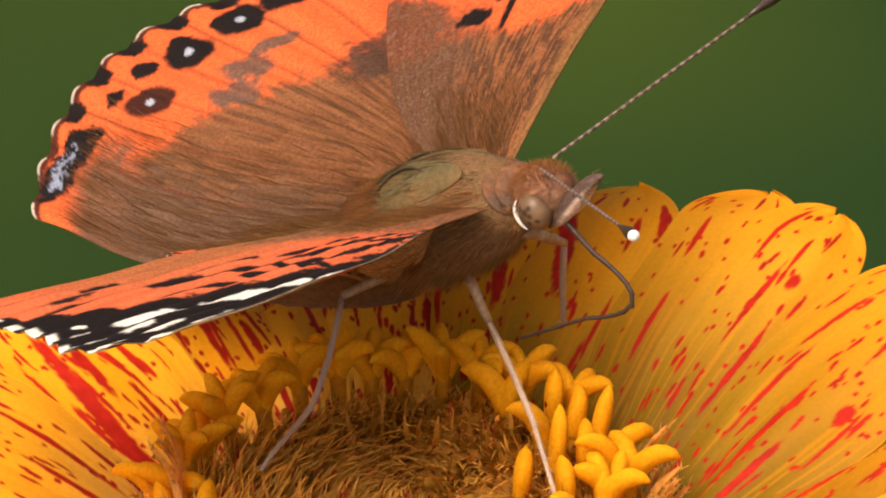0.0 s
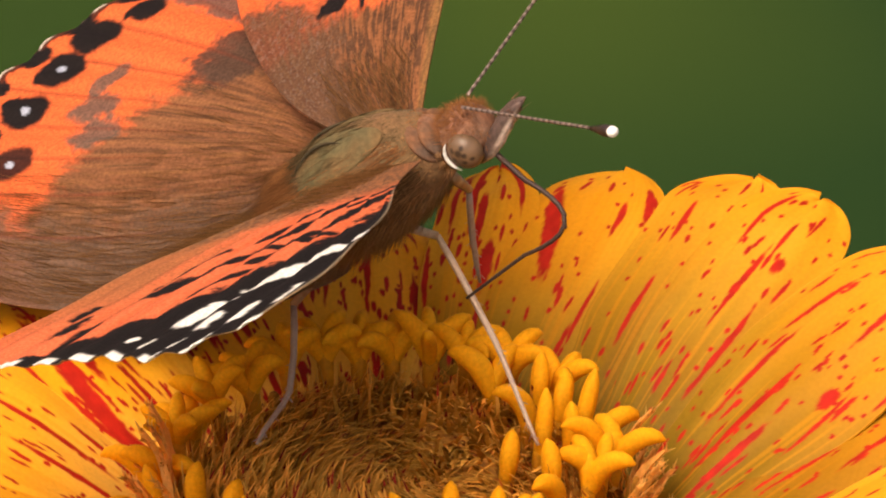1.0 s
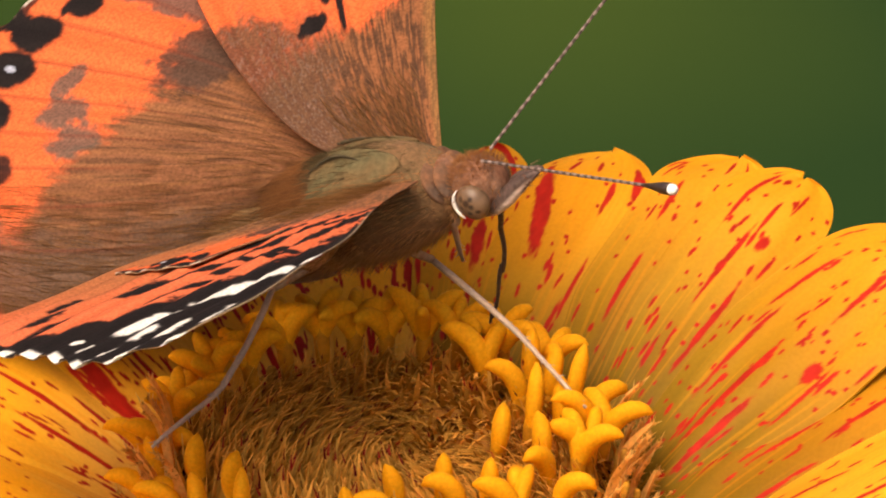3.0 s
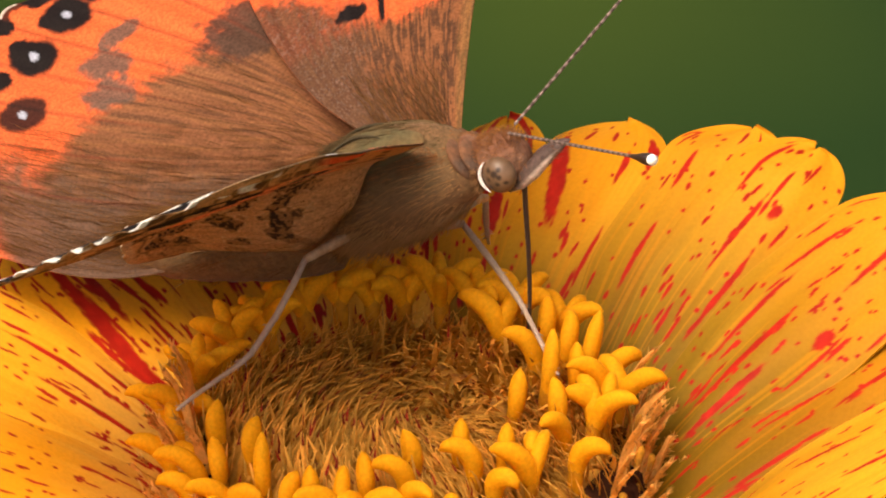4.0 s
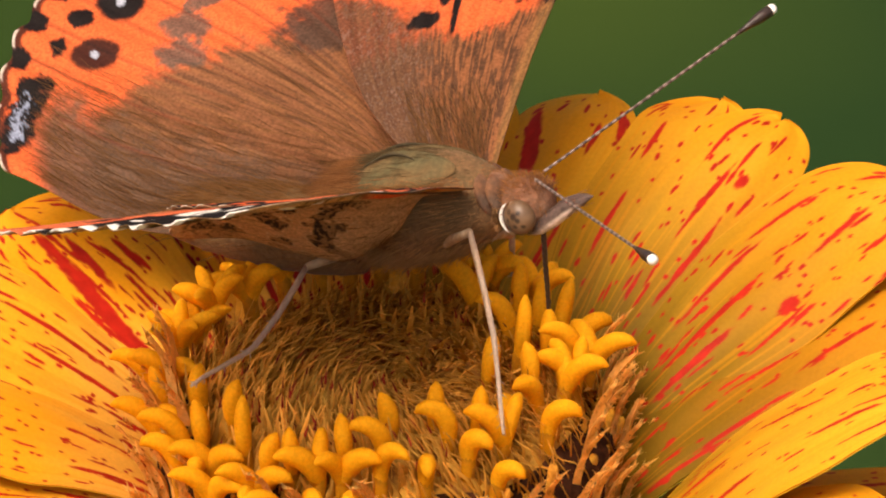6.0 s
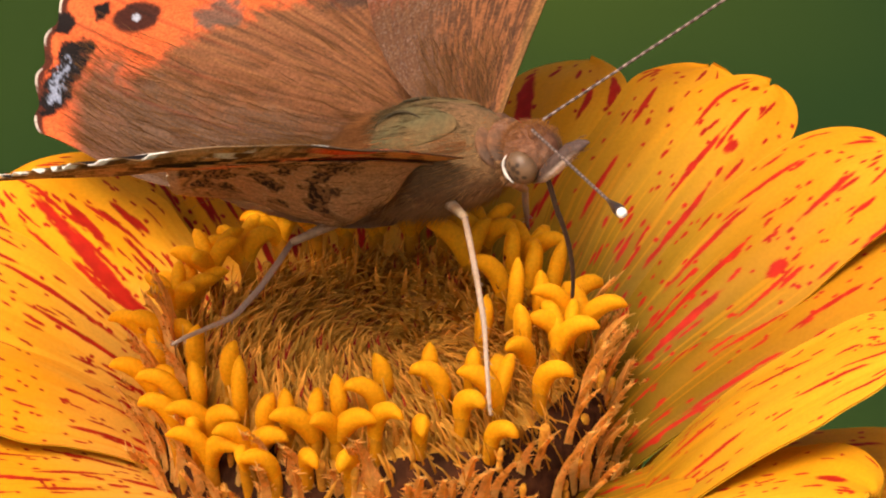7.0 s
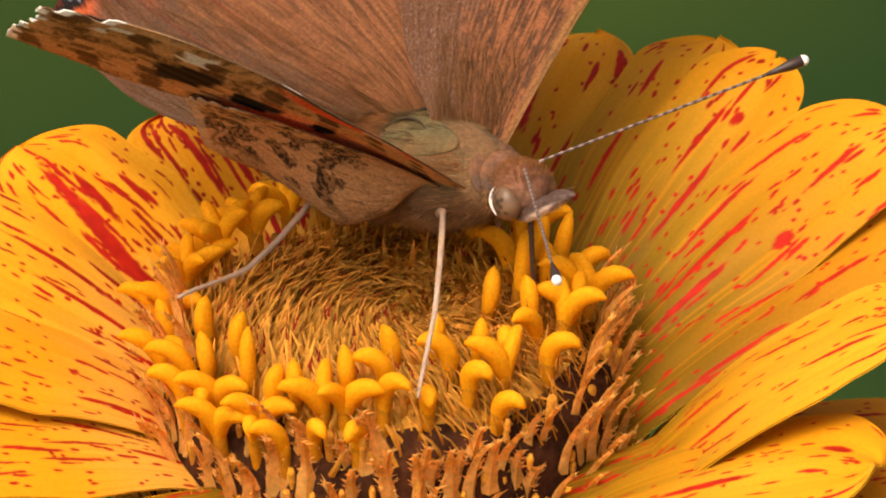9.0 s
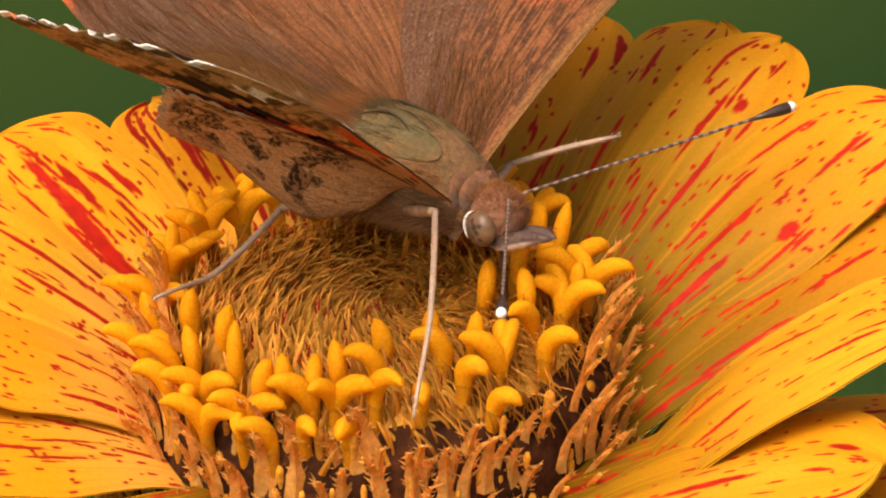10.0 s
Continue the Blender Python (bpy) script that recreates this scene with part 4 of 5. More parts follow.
def wings():
    for side, which in ((1, "left"), (-1, "right")):
        edges = (FORE_LEAD, FORE_TRAIL, side, forewing_paint) if side > 0 else (FORE_LEAD_BENT, FORE_TRAIL_BENT, side, bent_forewing_paint)
        me, _ = wing_mesh("forewing", *edges, True)
        WINGS["fore", side] = part("forewing", me, butterfly, "orange forewing with black apex and white spots")
        rng = random.Random(80 + side)
        rows = []
        for k in range(520):
            u, w = rng.random() ** 1.4 * 4.5, rng.uniform(-0.95, -0.15)
            p = Vector((w * (3.4 + 0.45 * u) + 0.25 * u, side * u, 0.02 - 0.004 * u * u))
            rows.append((p, Vector((-0.35 + rng.uniform(-.3, .3), side * 1.0, rng.uniform(0.1, 0.5))), (0, 0, -0.2), rng.uniform(0.8, 1.9), rng.uniform(0.009, 0.016)))
        tagged(part("fur", strands(rows, HAIR), WINGS["fore", side], "brown hairs at the wing's root"), kind="stuff")
        me, (s, v, top) = wing_mesh("hindwing", HIND_LEAD, HIND_TRAIL, side, hindwing_paint, False)
        WINGS["hind", side] = part("hindwing", me, butterfly, "orange-brown hindwing with a row of black eyespots")
        rng = random.Random(60 + side)
        rows = []
        for k in range(2600):
            i = int(rng.uniform(0.03, 0.86) * 189)
            j = int((1 - abs(rng.gauss(0, 0.20)) - 0.01) * 169) if rng.random() < 0.75 else int(rng.uniform(0.25, 1) * 169)
            if j < 20 or (s[i, 0] > 0.5 and j < 110):
                continue
            p = top[i, j]
            q = top[min(i + 8, 189), j] - p
            d = Vector(q).normalized() + Vector((rng.uniform(-.25, .25), rng.uniform(-.25, .25), rng.uniform(0.05, 0.4)))
            rows.append((p, d, (0, 0, -0.15), rng.uniform(0.9, 2.2), rng.uniform(0.008, 0.016)))
        tagged(part("fur", strands(rows, HAIR), WINGS["hind", side], "long brown hairs along the inner margin"), kind="stuff")


wings()


def body():
    v, f = ellipsoid((0.5, 0, 0), (4.5, 2.4, 2.95), 22, 32, 0.85)
    v = [(p[0], p[1] * (1 + 0.04 * math.sin(p[0] * 1.5)), p[2] * (1.0 if p[2] > 0 else 0.68)) for p in v]
    part("thorax", mesh_of("thorax", v, f, BODYFUR), butterfly, "furry olive-brown thorax")
    v, f = ellipsoid((0.6, 0, -0.3), (4.0, 2.1, 1.75), 18, 28, 0.9)
    part("breast", mesh_of("breast", v, f, BELLY), butterfly, "pale tan underside of the thorax")
    pts = [(-2.6 - 1.3 * i, 0, -0.9 + 0.30 * i) for i in range(9)]
    rad = [1.6, 1.8, 1.85, 1.8, 1.7, 1.55, 1.3, 0.9, 0.35]
    ring = []
    for i in range(len(pts) - 1):
        ring += [(pts[i], rad[i]), (tuple((a * 0.25 + b * 0.75) for a, b in zip(pts[i], pts[i + 1])), (rad[i] * 0.35 + rad[i + 1] * 0.65) * 1.03)]
    ring.append((pts[-1], rad[-1]))
    v, f = tube([p for p, _ in ring], [r for _, r in ring], 24)
    part("abdomen", mesh_of("abdomen", v, f, BODYFUR), butterfly, "furry brown ringed abdomen")
    rng, rows = random.Random(13), []
    for k in range(2600):
        x, a = rng.uniform(-12.2, -2.0), rng.gauss(math.pi / 2, 0.8)
        i = min(max((-2.6 - x) / 1.3, 0), 7.99)
        r = rad[int(i)] * (1 - i % 1) + rad[int(i) + 1] * (i % 1)
        p = (x, r * math.cos(a), -0.9 + 0.30 * i + r * math.sin(a))
        d = Vector((-1, 0, 0.2)) + Vector((0, math.cos(a), math.sin(a))) * rng.uniform(0.15, 0.6)
        rows.append((p, d, (-0.1, 0, -0.2), rng.uniform(0.8, 1.9), rng.uniform(0.009, 0.016)))
    tagged(part("fur", strands(rows, HAIR), butterfly, "brown fur along the abdomen"), kind="stuff")
    rng = random.Random(3)
    olive, russet, pale = [], [], []
    for k in range(7500):
        a = rng.gauss(math.pi / 2, 0.95)
        x = rng.uniform(-3.8, 4.8)
        r = math.sqrt(max(0, 1 - ((x - 0.5) / 4.52) ** 2)) ** 0.85
        p = (x, 2.38 * r * math.cos(a), 2.93 * r * math.sin(a) * (1.0 if math.sin(a) > 0 else 0.68))
        n = Vector((0.15 * x, math.cos(a), math.sin(a)))
        if -1.3 < x < 2.7 and 0.25 < abs(a - math.pi / 2) < 0.85:
            if rng.random() < 0.8:
                continue                                                # the shoulder pads are nearly bare
            p = (x, 2.50 * r * math.cos(a), 3.04 * r * math.sin(a))
        d = Vector((-1.0, 0, 0)) + n * rng.uniform(0.06, 0.32) + Vector((0, rng.uniform(-.2, .2), rng.uniform(-.1, .1)))
        row = (p, d, (-0.1, 0, -0.2), rng.uniform(0.5, 1.1) * (1.7 if x < -1.5 else 1.0), rng.uniform(0.008, 0.014))
        if math.sin(a) < 0.4 and -1.4 < x < 4.3:
            pale.append(row)
        elif x > 4.1 or x < -1.4 or abs(math.cos(a)) > 0.66:
            russet.append(row)
        else:
            olive.append(row)
    for k in range(4200):
        a, x = rng.uniform(math.pi * 0.95, math.pi * 2.05), rng.uniform(-3.2, 4.5)
        r = math.sqrt(max(0, 1 - ((x - 0.6) / 4.02) ** 2)) ** 0.9
        p = (x, 2.1 * r * math.cos(a), -0.3 + 1.75 * r * math.sin(a))
        d = Vector((-0.9, 0, -0.15)) + Vector((0.1 * x, math.cos(a), math.sin(a))) * rng.uniform(0.1, 0.45) + Vector((0, rng.uniform(-.2, .2), rng.uniform(-.1, .1)))
        pale.append((p, d, (-0.1, 0, -0.2), rng.uniform(0.6, 1.3), rng.uniform(0.010, 0.018)))
    for rows, mat, lab in ((olive, HAIR_OLIVE, "olive fur on the back"), (russet, HAIR_RED, "russet fur at the collar"), (pale, HAIR_PALE, "pale fur on the flank")):
        tagged(part("fur", strands(rows, mat), butterfly, lab), kind="stuff")
    for side in (1, -1):
        v, f = ellipsoid((0, 0, 0), (2.5, 1.15, 0.20), 20, 28, 0.8)
        v = [(p[0], p[1] * (1 - 0.12 * p[0]), p[2] + 0.05 * p[0] - 0.06 * p[0] ** 2 - 0.13 * p[1] ** 2) for p in v]
        pad = part("tegula", mesh_of("tegula", v, f, TEGULA), butterfly, "smooth olive shoulder pad", pose(0.7 * MM, side * 1.16 * MM, 2.46 * MM, -34 * side, 3, 0))
        edge = [(-2.0 + 0.27 * k, -side * (0.1 + 0.62 * math.sin(math.pi * (k + 1) / 12)), 0.17 - 0.06 * (-2.0 + 0.27 * k) ** 2 + 0.02 * math.sin(math.pi * k / 10)) for k in range(11)]
        v, f = tube(edge, [0.03 + 0.05 * math.sin(math.pi * k / 10) for k in range(11)], 8)
        part("crease", mesh_of("crease", v, f, CREASE), pad, "dark crease round the shoulder pad")
    v, f = tube([(3.9, 0, 0.3), (4.3, 0, 0.3), (4.6, 0, 0.28), (4.9, 0, 0.2)], [1.35, 1.3, 1.15, 0.9], 24)
    part("collar", mesh_of("collar", v, f, HEAD), butterfly, "russet collar behind the head")
    rng, tuft = random.Random(17), []
    for side in (1, -1):
        for px, py, pz, sx, sy, sz, lab in ((4.40, 0.60, 0.62, 0.26, 0.98, 1.12, "grey scaly plate behind the collar"), (4.85, 0.52, 0.50, 0.28, 0.90, 0.98, "russet scaly plate of the collar")):
            v, f = ellipsoid((0, 0, 0), (sx, sy, sz), 14, 20, 0.85)
            part("collar_plate", mesh_of("collar_plate", v, f, PLATE), butterfly, lab, pose(px * MM, side * py * MM, pz * MM, -24 * side, -14, 10 * side))
        for k in range(70):
            z = rng.uniform(-0.9, 0.35)
            p = (4.75 + 0.12 * z + rng.gauss(0, 0.09), side * (1.28 + 0.10 * z), z)
            tuft.append((p, Vector((rng.uniform(-0.5, 0.3), side * 0.5, rng.uniform(-0.9, 0.7))), (0, 0, -0.1), rng.uniform(0.15, 0.38), rng.uniform(0.010, 0.018)))
    tagged(part("fur", strands(tuft, HAIR_PALE), butterfly, "cream tuft of scales on the neck"), kind="stuff")


body()

head = None


def head_parts():
    global head
    v, f = ellipsoid((5.7, 0, -0.05), (1.4, 1.25, 1.2), 16, 24)
    head = part("head", mesh_of("head", v, f, HEAD), butterfly, "russet scaly head")
    for side in (1, -1):
        v, f = ellipsoid((0, 0, 0), (0.76, 0.62, 0.82), 56, 64)
        e = np.array(v)
        tint = np.zeros((len(v), 3)) + np.array((0.15, 0.088, 0.048))
        tint *= (0.8 + 0.4 * vnoise(e[:, 0] * 3, e[:, 2] * 3, 71))[:, None]
        for ex, ez, er in ((0.12, 0.22, 0.14), (0.30, 0.02, 0.10), (-0.10, 0.42, 0.10), (0.36, 0.34, 0.09), (-0.22, 0.06, 0.08), (0.10, -0.26, 0.09), (-0.30, -0.30, 0.08), (0.45, -0.30, 0.08)):
            d = np.hypot(e[:, 0] - ex, e[:, 2] - ez) / (1.25 * er)
            tint = lay(tint, (1 - smooth(d, 0.6, 1.2)) * (e[:, 1] * side > 0), (0.035, 0.02, 0.012))
        part("eye", mesh_of("eye", v, f, EYE, tint), head, "tan compound eye with dark spots", pose(5.8 * MM, 1.08 * side * MM, -0.38 * MM, 0, 0, 14 * side))
        ring = []
        for k in range(17):
            a = radians(118 + 105 * k / 16)
            ring.append((5.8 + 0.82 * math.cos(a), side * (1.08 + 0.22), -0.38 + 0.86 * math.sin(a)))
        v, f = tube(ring, [0.02 + 0.075 * math.sin(math.pi * k / 16) for k in range(17)], 8, up=(0, 1, 0))
        part("eye_rim", mesh_of("eye_rim", v, f, WHITE), head, "white scales behind the eye")
        pts = [(5.7, side * 0.55, -1.22), (6.3, side * 0.52, -1.10), (7.0, side * 0.46, -0.80), (7.6, side * 0.38, -0.50), (8.2, side * 0.28, -0.28), (8.65, side * 0.20, -0.20), (8.95, side * 0.16, -0.17)]
        v, f = tube(pts, [0.20, 0.36, 0.42, 0.38, 0.28, 0.17, 0.03], 16)
        e = np.array(v)
        low = e[:, 2] - np.interp(e[:, 0], [q[0] for q in pts], [q[2] for q in pts])
        tint = np.zeros((len(v), 3)) + np.array((0.085, 0.050, 0.038))
        tint = lay(tint, (1 - smooth(low + 0.15 * (vnoise(e[:, 0] * 4, e[:, 1] * 9, 5) - 0.5), -0.20, -0.06)) * (1 - smooth(e[:, 0], 8.0, 8.6)), (0.62, 0.48, 0.38))
        part("palp", mesh_of("palp", v, f, PALP, tint), head, "dark grey palp with a pale lower edge")
        rng, rows = random.Random(30 + side), []
        for k in range(150):
            x = rng.uniform(5.9, 8.3)
            q = Vector((x, side * 0.45, np.interp(x, [q[0] for q in pts], [q[2] for q in pts]) + rng.uniform(-0.35, 0.3)))
            rows.append((q, Vector((1.0, side * rng.uniform(0.1, 0.8), rng.uniform(-0.3, 0.3))), (0.1, 0, 0), rng.uniform(0.25, 0.5), rng.uniform(0.012, 0.02)))
        tagged(part("fur", strands(rows, HEAD), head, "short scales on the palp"), kind="stuff")
    rng = random.Random(9)
    rows = []
    for k in range(1500):
        a, x = rng.gauss(math.pi / 2, 1.2), rng.uniform(-1.2, 1.25)
        r = math.sqrt(max(0, 1 - (x / 1.45) ** 2))
        p = (5.7 + x, 1.25 * r * math.cos(a), -0.05 + 1.2 * r * math.sin(a))
        d = Vector((0.35 if x > 0.4 else -0.5, math.cos(a) * 0.7, math.sin(a) * 0.8)) + Vector((rng.uniform(-.3, .3), rng.uniform(-.3, .3), rng.uniform(-.2, .2)))
        rows.append((p, d, (0, 0, -0.1), rng.uniform(0.2, 0.5), rng.uniform(0.008, 0.015)))
    for k in range(450):
        a, x = rng.uniform(-0.3, math.pi + 0.3), rng.uniform(3.8, 4.9)
        p = (x, 1.32 * math.cos(a) * (1 - 0.2 * (x - 3.8)), 0.3 + 1.32 * math.sin(a) * (1 - 0.2 * (x - 3.8)))
        d = Vector((-0.7, math.cos(a) * 0.6, math.sin(a) * 0.6)) + Vector((rng.uniform(-.3, .3), rng.uniform(-.3, .3), rng.uniform(-.2, .2)))
        rows.append((p, d, (0, 0, -0.1), rng.uniform(0.25, 0.55), rng.uniform(0.009, 0.016)))
    tagged(part("fur", strands(rows, HAIR_RED), head, "short russet fur"), kind="stuff")


head_parts()

JOINTED = {}


def antenna(side):
    """A ringed thread along +x with a dark club and a white tip."""
    n = 46
    pts, radii = [], []
    for k in range(2 * n + 1):
        pts.append((11.3 * k / (2 * n), 0, 0))
        radii.append(0.062 if k % 2 == 0 else 0.08)
    v, f = tube(pts, radii, 8)
    slots = [(i // 16) % 2 for i in range(len(f) - 2)] + [0, 0]
    ob = part("antenna", mesh_of("antenna", v, f, [THREAD, BAND], slots=slots), head, "thin grey banded antenna")
    v, f = tube([(11.3, 0, 0), (11.9, 0, 0), (12.5, 0, 0), (13.05, 0, 0), (13.15, 0, 0)], [0.09, 0.16, 0.26, 0.27, 0.2], 14)
    club = mesh_of("club", v, f, DARK)
    k = part("club", club, ob, "black club")
    v, f = ellipsoid((13.15, 0, 0), (0.27, 0.25, 0.25), 10, 14)
    part("club_tip", mesh_of("club_tip", v, f, WHITE), ob, "cream white tip")
    return ob


for sd in (1, -1):
    JOINTED["antenna", sd] = antenna(sd)


def limb(name, points, radii, material, parent, label, spines=0):
    v, f = tube(points, radii, 10)
    pieces = [(v, f)]
    rng = random.Random(len(points) * 7 + spines)
    for k in range(spines):
        t = rng.uniform(0.3, 0.98)
        i = min(int(t * (len(points) - 1)), len(points) - 2)
        p = Vector(points[i]).lerp(Vector(points[i + 1]), t * (len(points) - 1) - i)
        a = rng.uniform(0, 6.28)
        d = Vector((1.0, math.cos(a), math.sin(a))) * 0.28
        pieces.append(tube([p, p + d * 0.5, p + d], [0.03, 0.022, 0.006], 4))
    v, f = merged(pieces)
    return part(name, mesh_of(name, v, f, material), parent, label)


def legs():
    for name, tib in (("mid", 10.2), ("hind", 9.3)):
        JOINTED[name, "femur"] = limb("femur", [(-0.5, 0, 0), (1.2, 0, 0.1), (3.0, 0, 0.05), (4.4, 0, 0)], [0.26, 0.27, 0.22, 0.17], LEG_BROWN, butterfly, "brown upper leg")
        L = tib
        pts = [(0, 0, 0), (0.12 * L, 0, 0.10), (0.3 * L, 0, 0.22), (0.52 * L, 0, 0.30), (0.60 * L, 0, 0.27), (0.75 * L, 0, 0.16), (0.9 * L, 0, 0.05), (L, 0, 0)]
        if name == "hind":
            pts = [(x, y, -3.1 * z) for x, y, z in pts]            # bowed downwards
        JOINTED[name, "tibia"] = limb("tibia", pts, [0.13, 0.15, 0.14, 0.135, 0.115, 0.105, 0.1, 0.07], LEG, JOINTED[name, "femur"], "thin cream lower leg", 26)
    JOINTED["far", "femur"] = limb("femur", [(-0.5, 0, 0), (1.2, 0, 0.1), (3.0, 0, 0.05), (4.4, 0, 0)], [0.26, 0.27, 0.22, 0.17], LEG_BROWN, butterfly, "brown upper leg")
    JOINTED["far", "tibia"] = limb("tibia", [(0, 0, 0), (1.2, 0, .06), (2.5, 0, .1), (4, 0, .06), (5.0, 0, 0)], [0.13, 0.15, 0.14, 0.11, 0.06], LEG, JOINTED["far", "femur"], "thin cream lower leg", 20)


legs()
TONGUE_PIECES = 22
for k in range(TONGUE_PIECES):
    w = 0.125 - 0.06 * k / TONGUE_PIECES
    JOINTED["tongue", k] = limb("proboscis_segment", [(-0.06, 0, 0), (0.0, 0, 0), (0.3, 0, 0), (0.58, 0, 0), (0.64, 0, 0)], [0.6 * w, w, w, w * 0.97, 0.6 * w], TONGUE, head, "dark jointed piece of the proboscis")


# ---- motion ----
# seconds, place, turn
BODY = (
    (0, 1.30, 7.72, 7.96, 0.9, -32.6, -32.2),
    (0.5, -0.59, 7.94, 8.13, 2.4, -38.5, -25.4),
    (1, -1.43, 8.31, 8.42, 2.7, -40.5, -17.0),
    (1.5, -2.35, 7.20, 7.55, -7.5, -27.0, -19.3),
    (2, -3.06, 6.60, 7.09, -4.4, -27.8, -20.9),
    (2.2, -1.28, 8.03, 9.08, 2.9, -42.3, -33.8),
    (3.3, -1.05, 6.7, 7.05, 2.6, -23.4, -21.2),
    (3.5, -1.71, 7.10, 7.48, 4.9, -39.3, -22.2),
    (4, -1.17, 6.34, 6.88, -9.8, -25.7, -11.5),
    (4.5, -0.38, 6.64, 7.12, 0.2, -34.3, -22.0),
    (5, 1.29, 6.14, 6.72, 3.4, -34.5, -23.5),
    (5.5, 0.88, 4.54, 5.48, -10.1, -16.8, -20.0),
    (5.7, 0.98, 4.36, 5.33, -10.1, -16.8, -20.0),
    (6.8, 1.46, 5.23, 6.22, 2.4, -25.3, -31.1),
    (7, 2.12, 5.00, 5.83, 0.8, -24.3, -30.5),
    (7.5, 2.80, 3.80, 4.90, -11.1, -11.0, -23.1),
    (8, 2.11, 4.90, 5.76, 0.5, -20.9, -36.6),
    (8.5, 1.45, 4.98, 5.82, -2.5, -11.7, -41.1),
    (9, 1.86, 3.51, 4.67, -2.5, -16.2, -42.5),
    (9.5, 0.61, 4.51, 5.45, 6.1, -24.3, -53.0),
    (10, 0.62, 3.33, 4.53, -5.4, 0.1, -39.6),
)
# seconds, then the left forewing and the left hindwing: degrees raised, twisted, swept
LEFT_WINGS = (
    (0, 18.4, 24.0, 12.0, 15.7, 22.1, 22.6),
    (0.5, 10.8, 20.8, 13.5, 11.7, 21.1, 22.1),
    (1, 13.6, 20.8, 11.8, 14.6, 22, 22.7),
    (1.5, 16.1, 20.8, 32.8, 19.6, 19.7, 37.4),
    (2, 25.8, 20.8, 20.8, 27.8, 21.7, 29.7),
    (2.2, 30.6, 30.8, 31, 30.6, 30.8, 41.2),
    (3.3, 20.9, 18.5, 18.3, 20.9, 18.5, 35.3),
    (3.5, 22.0, 20.8, 9.3, 21.4, 22.2, 23),
    (4, 23.3, 20.8, 15, 31.8, 16.8, 21.4),
    (4.5, 23.6, 20.8, 13, 22.2, 22.4, 23.8),
    (5, 14.4, 22.0, 11, 15.7, 21.8, 23),
    (5.5, 27.0, 20.8, 15, 29.2, 19.3, 22.2),
    (5.7, 27, 20.8, 15, 29.3, 20.5, 23),
    (6.8, 19.6, 18.8, 13.8, 19.6, 18.8, 22.2),
    (7, 22.9, 23.0, 15, 20.4, 22.1, 24.5),
    (7.5, 24.9, 20.8, 14.3, 27.1, 19.8, 23.9),
    (8, 23.6, 24.0, 10.3, 22.8, 21.2, 22.7),
    (8.5, 38.3, 20.8, 18.3, 38.3, 20.8, 28.8),
    (9, 31.8, 37.0, 15.8, 31.8, 37.0, 26.3),
    (9.5, 25.5, 25.0, 9.3, 25.5, 25.0, 19.8),
    (10, 33.1, 20.8, 12.3, 33.1, 20.8, 22.8),
)
# seconds, hinge and turns of the right forewing, turns of the right hindwing
RIGHT_WINGS = (
    (0, 3.7, -1.85, 0.78, -18.1, 6, -19.1, -18.6, 9.0, -20.5),
    (0.5, 3.7, -1.85, 0.78, -11.2, 14.4, -19.4, -14.0, 12.5, -19.5),
    (1, 3.7, -1.85, 0.78, -19.5, 9.1, -16.9, -18.6, 7.4, -19.1),
    (1.5, 3.99, -1.44, 1.29, -11.2, -10.0, -15.5, -13.5, -8.8, -1.5),
    (2, 3.98, -1.44, 1.2, -20.4, -5.5, -17.2, -21.1, -2.2, -2.4),
    (2.2, 2.74, -1.79, 2.15, -10.5, -8, -21, -14, 0.0, -9),
    (3.3, 3.7, -1.7, 1.0, -20.5, -2, -17.5, -22, 1.5, -4),
    (3.5, 3.54, -1.86, 0.69, -25.2, -3.0, -18.4, -24.9, 3.5, -4.3),
    (4, 2.74, -1.79, 2.15, -15.1, -8.0, -23.2, -16.9, 0.0, -10.7),
    (4.5, 4.01, -1.38, 1.2, -21.6, -9.5, -15.2, -23.6, 0.7, -3.0),
    (5, 3.7, -1.85, 0.78, -20.2, 8.5, -19.5, -19.0, 6.3, -20.1),
    (5.5, 3.54, -1.6, 1.53, -17.6, -7.3, -19.8, -19.1, 1.4, -7.4),
    (5.7, 3.54, -1.6, 1.53, -17.6, -7.3, -19.8, -19.1, 1.4, -7.4),
    (6.8, 3.7, -1.85, 0.78, -20.5, 5, -19.5, -20.6, 5, -16),
    (7, 3.12, -2.11, 1.0, -27.9, -5.3, -18.3, -28.3, 7.1, -4.4),
    (7.5, 3.46, -1.82, 0.91, -20.7, -1.3, -26, -20.0, 5.0, -7.0),
    (8, 3.54, -1.9, 0.67, -27.5, -9.6, -15.9, -29.2, 5.9, -3.7),
    (8.5, 3.53, -1.84, 0.86, -30.9, -13.6, -13.3, -31.1, -4.5, -1.0),
    (9, 3.64, -1.88, 0.5, -37.9, -9.3, -19.8, -37.0, 2.7, -9.0),
    (9.5, 3.7, -1.85, 0.78, -34.8, 0.5, -17.7, -34.0, 3.0, -4.0),
    (10, 3.87, -1.7, 0.63, -34.1, -13.0, -14.3, -34.0, -3.6, -2.8),
)
